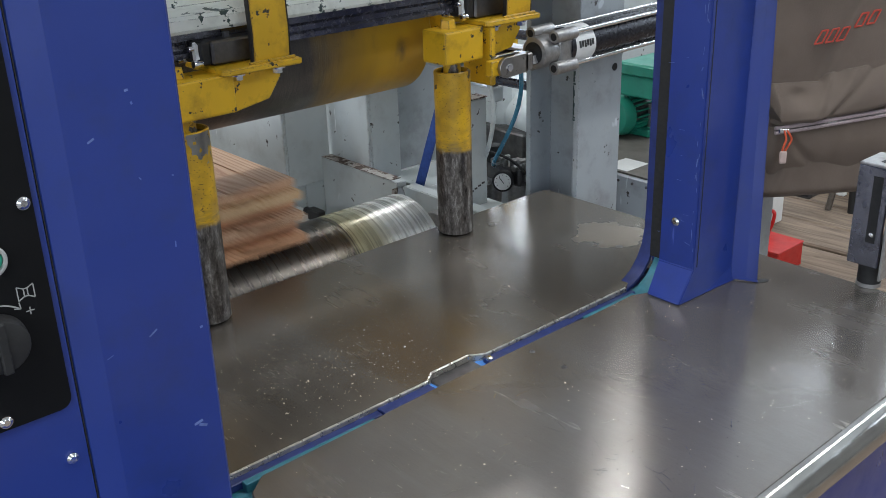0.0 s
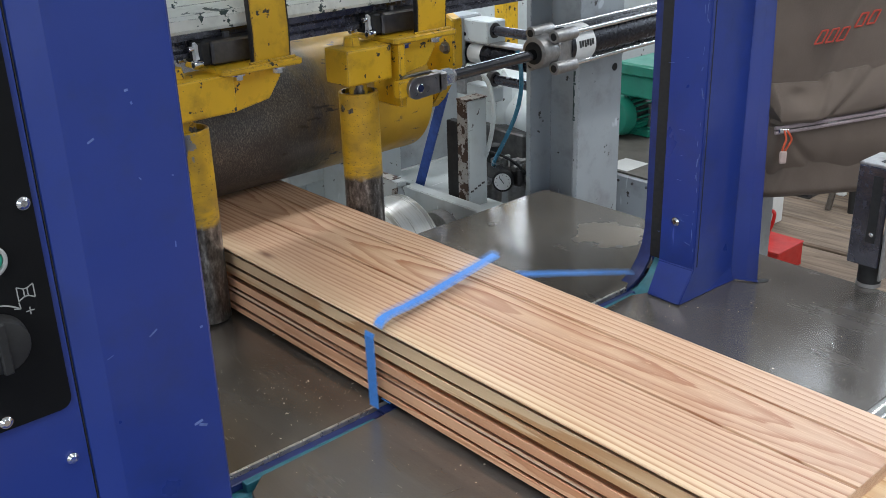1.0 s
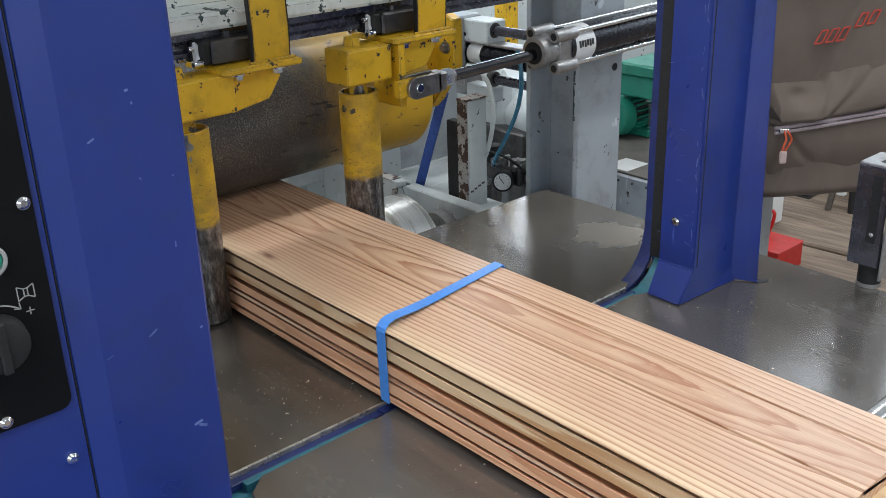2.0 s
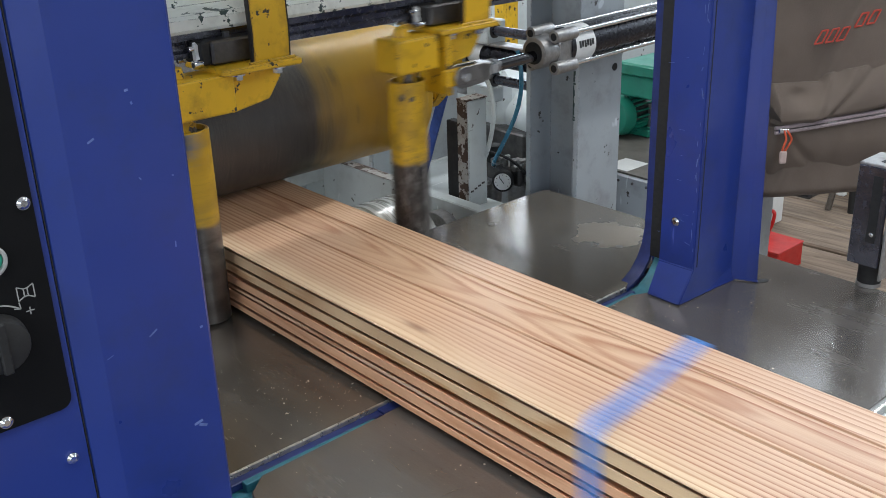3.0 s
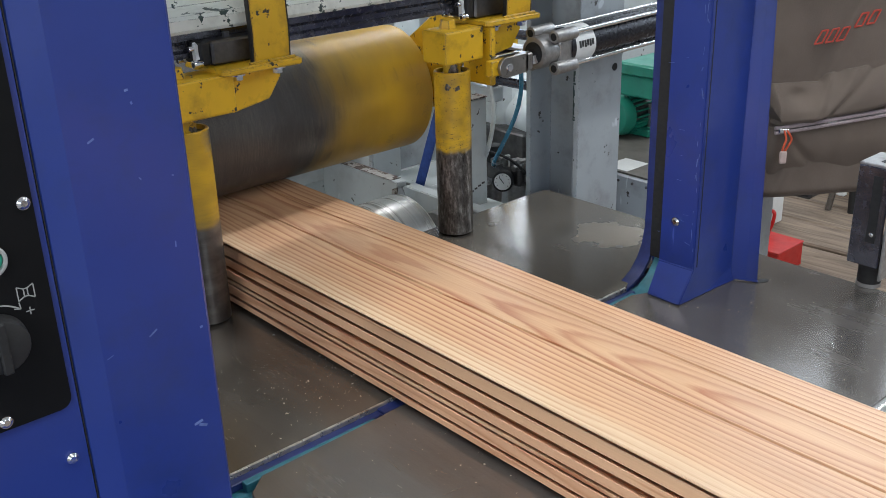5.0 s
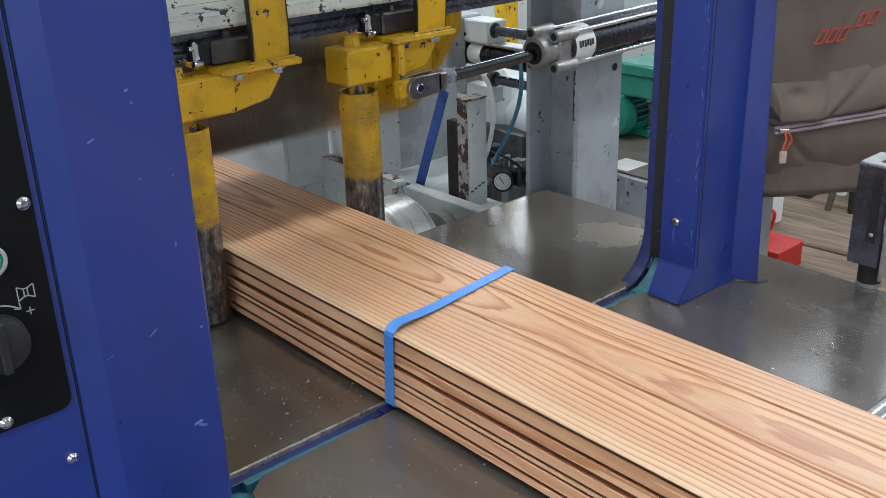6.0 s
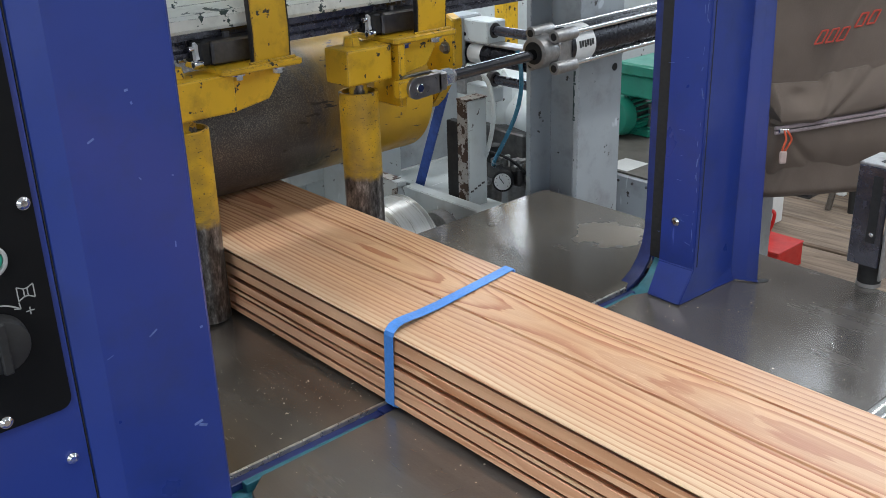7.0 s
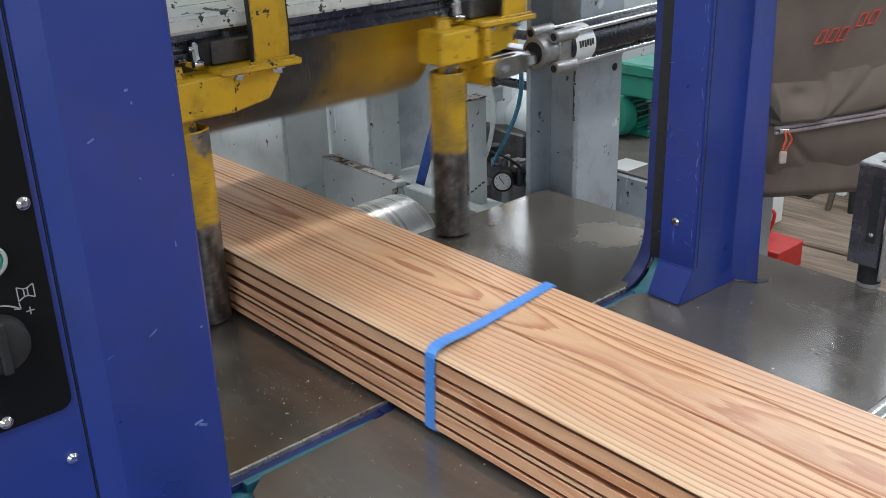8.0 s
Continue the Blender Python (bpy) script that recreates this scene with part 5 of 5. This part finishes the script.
    part("zip", tube([(x, y - 0.0012, z - 0.0078) for x, y, z in zp], 0.0033, 8), ZIP, label="mauve zip tape", smooth=True, **k)
    part("zip_teeth", tube([(x, y - 0.0015, z - 0.0039) for x, y, z in zp], 0.0016, 6), DARK, label="dark zip teeth", smooth=True, **k)
    part("zip_slider", box(-0.008, 0.012, -0.0395, -0.031, 0.0895, 0.0985, 0.002), CHROME, **k)
    for d in (-0.002, 0.003):
        part("cord", tube([(0.004 + d, -0.038, 0.095), (0.009 + d * 2, -0.042, 0.08), (0.004 + d * 1.6, -0.042, 0.066), (0.002 + d, -0.041, 0.058)], 0.0019, 8), ORANGE, label="orange pull cord", smooth=True, **k)
    part("puller", box(-0.005, 0.0085, -0.045, -0.039, 0.036, 0.059, 0.003, seg=2), TABM, label="translucent pull tab", **k)
    # red stitched mark: slanted strokes without letters
    for i, (x, z) in enumerate(((0.064, 0.25), (0.084, 0.252), (0.104, 0.254), (0.136, 0.277), (0.158, 0.281))):
        own = bmesh.new()
        for (a, c, e, f) in ((-0.008, -0.011, 0.004, 0.011), (0.004, 0.011, 0.016, 0.013), (-0.008, -0.011, 0.006, -0.009), (0.006, -0.009, 0.016, 0.013)):
            rod((x + a, -0.015, z + c), (x + e, -0.0155, z + f), 0.0016, 6, bm=own)
        part("stitched_mark", own, REDTHREAD, label="red stitched mark", **k)
    s = thing("pedestal", (-0.5, 1.9, 0), "dark steel pedestal shelf under the backpack", "stand")
    part("shelf", box(-0.6, -0.2, 1.68, 2.2, 0.672, 0.695, 0.006), DARK, s)
    part("column", rod((-0.56, 1.92, 0.006), (-0.56, 1.92, 0.672), 0.03, 20), DARK, s, smooth=True)
    part("base", rod((-0.56, 1.92, 0.0), (-0.56, 1.92, 0.012), 0.15, 28), DARK, s, smooth=True)
    n = thing("far_stool", (-0.95, 3.4, 0), "metal stool with a bright and a dark leg on the planks", "stool")
    part("seat", box(-1.2, -0.82, 3.36, 3.66, 0.44, 0.47, 0.006), DARK, n)
    for x, y, mat in ((-0.992, 3.376, STEEL), (-0.914, 3.4, BLACK), (-1.13, 3.62, STEEL), (-0.85, 3.62, BLACK)):
        part("leg", rod((x, y, 0.0), (x + (0.06 if mat is STEEL else -0.03), y + 0.02, 0.45), 0.012, 14), mat, n, smooth=True)
    solid("pale_panel", box(-1.16, -1.02, 3.55, 3.58, 0.0, 0.3, 0.004), PAPER, "pale panel leaning low behind the stool", "panel")


def red_crate():
    c = thing("red_crate", (-0.86, 2.9, 0), "red plastic tool crate with paper and a strap inside", "crate")
    t = 0.006
    x0, x1, y0, y1, h = -1.15, -0.802, 2.69, 2.846, 0.078
    part("front_panel", box(x0, x1, y0, y0 + t, 0.004, h, 0.0015), REDP, c)
    part("rear_panel", box(x0, x1, y1 - t, y1, 0.004, h, 0.0015), REDP, c)
    part("side_panel", box(x1 - t, x1, y0 + t, y1 - t, 0.004, h, 0.0015), REDP, c)
    part("side_panel", box(x0, x0 + t, y0 + t, y1 - t, 0.004, h, 0.0015), REDP, c)
    part("bottom", box(x0, x1, y0, y1, 0.0, 0.006), REDP, c)
    part("lid", box(x0 + 0.06, x1 + 0.004, y0 - 0.004, y1, h, h + 0.006, 0.002), REDP, c)
    part("handle", tube([(-0.955, 2.82, h), (-0.94, 2.82, h + 0.04), (-0.915, 2.82, h + 0.085), (-0.9, 2.82, h + 0.08), (-0.905, 2.82, h + 0.04), (-0.92, 2.82, h)], 0.006, 10), REDP, c, smooth=True)
    solid("cardboard_box", box(-1.4, -1.05, 3.0, 3.15, 0.003, 0.2, 0.004), PAPER, "white cardboard box behind the red crate", "box")


def edge_stand():
    s = thing("edge_stand", (0.19, 1.06, TABLE), "dark steel slotted bracket on a short black post", "bracket")
    x, y = 0.192, 1.078
    part("foot", rod((x, y, TABLE + 0.0003), (x, y, TABLE + 0.005), 0.0142, 24), ALU, s, "pale metal foot", smooth=True)
    part("post", rod((x, y, TABLE + 0.005), (x, y, TABLE + 0.06), 0.0135, 24), BLACK, s, smooth=True)
    bm = bmesh.new()
    prof = [(x - 0.021, y - 0.02), (x + 0.016, y - 0.02), (x + 0.016, y - 0.0165), (x - 0.0175, y - 0.0165), (x - 0.0175, y + 0.02), (x - 0.021, y + 0.02)]
    prism(prof, "z", TABLE + 0.03, TABLE + 0.15, 0.001, bm)
    part("bracket_sheet", bm, RAIL, s, "dark folded steel sheet")
    part("slot", box(x - 0.002, x + 0.009, y - 0.0206, y - 0.02, TABLE + 0.06, TABLE + 0.14), BLACK, s, "dark long slot")
    part("top_sheet", box(x - 0.021, x + 0.06, y - 0.02, y + 0.03, TABLE + 0.15, TABLE + 0.1535, 0.001), ALU, s)
    part("slot_hole", box(x - 0.002, x + 0.045, y - 0.008, y + 0.012, TABLE + 0.1535, TABLE + 0.154), BLACK, s)
    part("side_sheet", box(x + 0.022, x + 0.0255, y - 0.03, y + 0.03, TABLE + 0.02, TABLE + 0.15, 0.001), ALU, s)
    screw(s, (x + 0.004, y - 0.0207, TABLE + 0.07), (0, -1, 0), 0.0028)


def roller_table(name, x0, x1, n, label):
    """A plain roller table that carries the boards before or after the machine."""
    c = thing(name, ((x0 + x1) / 2, 0.58, 0), label, "conveyor", "roller tables")
    for y in (0.36, 0.80):
        part("side_rail", box(x0, x1, y, y + 0.03, BASE - 0.09, BASE - 0.012, 0.002), GREYP, c)
    for x in (x0 + 0.15, x1 - 0.15):
        for y in (0.36, 0.80):
            part("leg", box(x - 0.025, x + 0.025, y, y + 0.03, 0.0, BASE - 0.09, 0.002), GREYP, c)
    first = None
    for k in range(n):
        x = x0 + (k + 0.5) * (x1 - x0) / n
        bm = rod((0, 0.39, 0), (0, 0.80, 0), 0.022, 20, bevel=0.001) if first is None else None
        if first is None:
            first = part("roller", bm, STEEL, c, local=True, smooth=True)
            ob = first
        else:
            ob = new("roller", first.data)
            ob.parent = c
        ob.matrix_basis = Matrix.Translation((x - (x0 + x1) / 2, -0.58, BASE - 0.0225))


# ---- boards and straps ----
LENGTH = 4.3
SLACK = 0.0022   # play between the boards before the roller presses them


# lips of each board's near edge, heights over the bundle's underside, upper lip first
EDGES = [[(0.0, 0.0066)], [(0.0094, 0.0211)], [(0.0229, 0.0268)], [(0.0302, 0.0395)], [(0.0566, 0.0692), (0.0435, 0.0532)], [(0.0739, 0.0759)]]


def bundle():
    b = thing("board_bundle", (0, 0, BASE), "stack of six planed fir cladding boards", "timber")
    w = FAR - NEAR
    order = [2, 2, 0, 2, 1, 0]
    for k in range(LAYERS):
        z0 = BASE + k * THICK
        z1 = z0 + THICK - 0.0003
        j = (-1) ** k
        n0, n1 = NEAR + [0.0, 0.0006, 0.0014, 0.0006, 0.0026, 0.0][k], FAR - 0.001 + 0.001 * j
        c, g = 0.0028, 0.0017
        prof = [(n1 - c, z0), (n1, z0 + c), (n1, z1 - c * 0.6), (n1 - c * 0.6, z1)]
        for yg in (0.6318, 0.5757):
            prof += [(yg + g, z1), (yg + 0.0006, z1 - 0.004), (yg - 0.0006, z1 - 0.004), (yg - g, z1)]
        # the lips of the edge interlock with those of the next board, a dark gap between them
        inner, e = NEAR + 0.03, 0.0005
        for i, (lo, hi) in enumerate(EDGES[k]):
            lo, hi = BASE + lo, BASE + hi
            drop = min(0.0034, 0.45 * (hi - lo))
            if k == LAYERS - 1:
                drop = 0.0
            if i or hi < z1 - 0.001:
                prof += [(inner, z1), (inner, hi - drop)] if not i else [(inner, hi - drop)]
            elif hi > z1 + 0.001:
                prof += [(inner, z1), (inner - 0.0004, z1), (inner - 0.0004, hi - drop)]
            if drop:
                prof += [(n0 + 0.0075, hi - drop), (n0 + 0.0028, hi - 0.25 * drop)]
            prof += [(n0 + e, hi), (n0, hi - e), (n0, lo + e), (n0 + e, lo), (inner if lo > z0 else inner - 0.0004, lo)]
        if prof[-1][1] > z0 + 0.0001:
            prof += [(inner, z0)]
        elif prof[-1][1] < z0 - 0.0001:
            prof += [(inner - 0.0004, z0)]
        bm = bmesh.new()
        nseg = 24
        tip = [0.008, -0.011, 0.007, -0.012, 0.004, -0.01][k]
        xs = [tip - LENGTH * i / nseg for i in range(nseg + 1)]
        rows = [[bm.verts.new((x, y, z - BASE)) for y, z in prof] for x in xs]
        n = len(prof)
        for a, c2 in zip(rows, rows[1:]):
            for i in range(n):
                bm.faces.new((a[i], a[(i + 1) % n], c2[(i + 1) % n], c2[i]))
        bm.faces.new(rows[0])
        bm.faces.new(rows[-1][::-1])
        bmesh.ops.triangulate(bm, faces=[f for f in bm.faces if len(f.verts) > 4])
        part("board", bm, FIRS[order[k]], b, ["reddish fir board", "reddish fir board", "pink fir board", "reddish fir board", "straw-coloured fir board", "pale pink fir board with grooves"][k], local=True)
    return b


STRAP_W, STRAP_T = 0.0128, 0.0008


def strap(x, near_x, far_x, foot_x):
    """A blue strap in runs, laid slightly askew: offsets along the boards at the near edge, the far edge and the near foot."""
    s = thing("packing_strap", (x, 0.59, TABLE), "blue plastic packing strap round the board bundle", "strap", "packing straps")
    h, t = STRAP_W / 2, STRAP_T
    zt = TOP - TABLE
    y = 0.59
    runs = {}

    def askew(bm, foot=False):
        for v in bm.verts:
            u = (v.co.y + y - NEAR) / (FAR - NEAR)
            v.co.x += near_x + (far_x - near_x) * min(1, max(0, u))
            if foot:
                v.co.x += (foot_x - near_x) * (1 - v.co.z / zt)
        return bm
    near = [(NEAR - t - y, 0.0072), (NEAR - t - y, zt - 0.0025), (NEAR + 0.0005 - y, zt + 0.0012)]
    runs["near_run"] = part("near_run", askew(ribbon(near, (-h, h), t), True), STRAPM, s, local=True)
    top = [(NEAR - y, zt + 0.001), (NEAR + 0.006 - y, zt + 0.0052), (NEAR + 0.014 - y, zt + 0.0062), (NEAR + 0.024 - y, zt + 0.0056), (NEAR + 0.04 - y, zt + 0.0036), (NEAR + 0.07 - y, zt + 0.0018), (FAR - 0.03 - y, zt + 0.0007), (FAR - y, zt + 0.0006)]
    runs["top_run"] = part("top_run", askew(ribbon(top, (-h, h), t)), STRAPM, s, local=True)
    far = [(FAR + t - y, 0.0072), (FAR + t - y, zt)]
    runs["far_run"] = part("far_run", askew(ribbon(far, (-h, h), -t)), STRAPM, s, local=True)
    runs["base_run"] = part("base_run", askew(box(-h, h, NEAR - y, FAR - y, 0.0068, 0.0077)), STRAPM, s, local=True)
    runs["tail_run"] = part("tail_run", box(-h, h, 0.0, 0.2, -t / 2, t / 2), STRAPM, s, local=True)
    return s, runs


# ---- dust ----
def sawdust():
    rnd = random.Random(5)
    bm = bmesh.new()
    for k in range(1000):
        if rnd.random() < 0.5:
            x, y = rnd.gauss(-0.085, 0.06), rnd.gauss(0.49, 0.07)
        else:
            x, y = rnd.uniform(-0.3, 0.31), rnd.uniform(0.36, 1.03)
        if -0.02 < x < 0.03 or y < 0.34 or x < -0.31:
            continue
        s = rnd.uniform(0.00014, 0.00046) * (2.6 if rnd.random() < 0.04 else 1)
        own = box(-s * rnd.uniform(0.8, 2.2), s, -s * 0.6, s * 0.6, 0.0, s * 0.4)
        bmesh.ops.transform(own, matrix=pose(x, y, TABLE + 0.0002, 0, 0, rnd.uniform(0, 180)), verts=own.verts)
        merge(own, bm)
    solid("sawdust", bm, CHIPS, "fine pale sawdust and chips scattered on the table", "sawdust", kind="stuff")


hall()
strapping_machine()
cross_rail()
OPEN_Y, SHUT_Y = 0.853, 0.6995
fixed, fixed_sleeve = guide(0.4682, 0.006, "fixed yellow guide post hanging from the cross rail")
torn_patch(fixed_sleeve, 12)
mover, mover_sleeve = guide(OPEN_Y, 0.006, "sliding yellow guide post hanging from the cross rail", True)
press, press_drum = press_roller()
feed, feed_drum = feed_roller()
infeed_frame()
steel_column()
air_cylinder()
PIN_Y = 0.052
piston = piston_rod(OPEN_Y + PIN_Y)
guided_slide()
air_service_unit()
hoses()
motor()
rear_machine()
backpack()
red_crate()
edge_stand()
roller_table("infeed_conveyor", -5.2, -1.0, 14, "grey roller table that feeds boards to the machine")
roller_table("outfeed_conveyor", 0.62, 3.9, 11, "grey roller table that takes strapped boards away")
load = bundle()
strap_a, runs_a = strap(-0.0025, 0.0055, -0.0235, 0.0072)
strap_b, runs_b = strap(0.003, 0.0122, -0.0132, 0.008)
sawdust()
floor_planks()


# ---- what moves ----
def between(rows, t):
    """Straight interpolation in (seconds, value) rows."""
    if t <= rows[0][0]:
        return rows[0][1]
    for (a, u), (b, v) in zip(rows, rows[1:]):
        if t <= b:
            return u + (v - u) * (t - a) / (b - a)
    return rows[-1][1]


# front end of the bundle along the table
FRONT = [(0.0, -0.4026), (0.1, -0.3022), (0.2, -0.1949), (0.3, -0.0955), (0.4, 0.0157), (0.5, 0.115), (0.6, 0.2164), (0.7, 0.3098), (0.8, 0.3885), (0.9, 0.4253), (1.0, 0.4331),
         (1.2, 0.4371), (1.5, 0.4376), (2.65, 0.4376), (2.7, 0.4406), (2.8, 0.4591), (2.9, 0.5376), (3.0, 0.688), (3.1, 0.797), (3.2, 0.902), (4.7, 2.446), (5.2, 2.9036),
         (5.4, 3.0636), (5.6, 3.1586), (5.7, 3.1886), (5.8, 3.2051), (5.9, 3.2156), (6.0, 3.2216), (7.6, 3.2216), (7.7, 3.2246), (7.8, 3.2381), (7.9, 3.2516), (8.0, 3.2796)]
# 1 where the sliding post is against the bundle
SHUT = [(0.0, 0.0), (0.62, 0.0), (0.7, 0.13), (0.8, 0.93), (0.86, 1.0), (2.8, 1.0), (2.9, 0.88), (3.0, 0.5), (3.1, 0.15), (3.2, 0.0), (5.3, 0.0), (5.42, 0.5), (5.55, 1.0), (7.68, 1.0), (7.75, 0.8), (7.8, 0.58),
        (7.9, 0.36), (8.0, 0.05)]
# 1 where the press roller lies on the bundle
PRESS = [(0.0, 0.0), (0.5, 0.0), (0.6, 0.45), (0.7, 0.86), (0.78, 1.0), (5.2, 1.0), (5.4, 0.0), (5.92, 0.0), (6.05, 0.65), (6.2, 0.92), (6.3, 1.0), (7.68, 1.0), (7.8, 0.88), (7.9, 0.48), (8.0, 0.05)]


# sideways drift of the bundle while the guides stand open
DRIFT = [(0.0, 0.0), (2.85, 0.0), (3.25, 0.009), (5.38, 0.009), (5.55, 0.0), (8.0, 0.0)]


def motions():
    steps = [k / 20 for k in range(161)]
    walk(load, [(t, pose(between(FRONT, t), between(DRIFT, t), BASE)) for t in steps])
    walk(mover, [(t, pose(-0.29, OPEN_Y + (SHUT_Y - OPEN_Y) * between(SHUT, t), 0)) for t in steps])
    walk(piston, [(t, pose(CYL[0], OPEN_Y + PIN_Y + (SHUT_Y - OPEN_Y) * between(SHUT, t), 0)) for t in steps])
    walk(press, [(t, pose(ROLL_X, 0, ROLL_LOW + ROLL_UP * (1 - between(PRESS, t)))) for t in steps])
    turn = lambda t: math.degrees((between(FRONT, t) - FRONT[0][1]) / ROLL_R)
    walk(feed_drum, [(t, pose(0, 0, 0, 0, turn(t), 0)) for t in steps])
    walk(press_drum, [(t, pose(0, 0, 0, 0, -turn(t), 0)) for t in steps])
    # the sleeves roll along the boards' edges, with some slip, once the bundle lies against them
    frames = [k / 30 for k in range(241)]
    way_run = between(FRONT, 8.0) - between(FRONT, 0.8)
    rows, rows_mover, spun, spun_mover = [(0.0, pose(0, 0, 0))], [(0.0, pose(0, 0, 0))], 0.0, 0.0
    for a, b in zip(frames, frames[1:]):
        d = (between(FRONT, b) - between(FRONT, a)) / way_run * (11 * 360 - 12)
        spun -= d if b > 0.8 else 0.0
        spun_mover += d if between(SHUT, b) > 0.98 else 0.0
        rows.append((b, pose(0, 0, 0, 0, 0, spun)))
        rows_mover.append((b, pose(0, 0, 0, 0, 0, spun_mover)))
    walk(fixed_sleeve, rows)
    walk(mover_sleeve, rows_mover)
    loose = [(0.0, 1.0), (0.5, 1.0), (0.62, 0.75), (0.7, 0.2), (0.78, 0.0), (8.0, 0.0)]
    for k, ob in enumerate(load.children):
        walk(ob, [(t, pose(0, 0, SLACK * k * between(loose, t))) for t in steps])
    for ob, runs, x, t0, stop in ((strap_a, runs_a, -0.0025, 0.9, 0.4376), (strap_b, runs_b, 0.003, 5.7, 3.2216)):
        walk(ob, [(t, pose(x + (between(FRONT, t) - stop if t > t0 + 0.3 else 0.0), 0.59 + (between(DRIFT, t) if t > t0 + 0.3 else 0.0), TABLE)) for t in steps])
        # the loop leaves the arch, meets the bundle on its near side first, then the slack is drawn down on the far side
        near = [(0.0, 1.0), (t0, 1.0), (t0 + 0.05, 0.35), (t0 + 0.1, 0.06), (t0 + 0.2, 0.0), (8.0, 0.0)]
        top = [(0.0, 1.0), (t0, 1.0), (t0 + 0.05, 0.3), (t0 + 0.1, 0.01), (t0 + 0.17, 0.0), (8.0, 0.0)]
        far = [(0.0, 1.0), (t0 + 0.08, 1.0), (t0 + 0.13, 0.5), (t0 + 0.2, 0.0), (8.0, 0.0)]
        tail = [(0.0, 0.0), (t0, 0.0), (t0 + 0.06, 1.0), (t0 + 0.11, 1.0), (t0 + 0.19, 2.0), (8.0, 2.0)]
        walk(runs["near_run"], [(t, pose(0, -0.22 * between(near, t), 0)) for t in steps])
        walk(runs["far_run"], [(t, pose(0, 0, -0.1 * between(far, t))) for t in steps])
        walk(runs["top_run"], [(t, pose(0, 0, 0.7 * between(top, t), 3 * between([(0.0, 0.0), (0.01, 1.0), (0.3, 0.7), (1.0, 0.0)], between(top, t)), 0, 0)) for t in steps])
        walk(runs["base_run"], [(t, pose(0, 0, -0.014 * between(near, t))) for t in steps])
        place = [(0.0, (0.350, 0.30, 90.0)), (1.0, (0.092, 0.0785, -17.0)), (2.0, (0.085, -0.013, 0.0))]
        walk(runs["tail_run"], [(t, pose(0, *[between([(w, p[k]) for w, p in place], between(tail, t)) for k in range(2)], between([(w, p[2]) for w, p in place], between(tail, t)), 0, 0)) for t in steps])


motions()
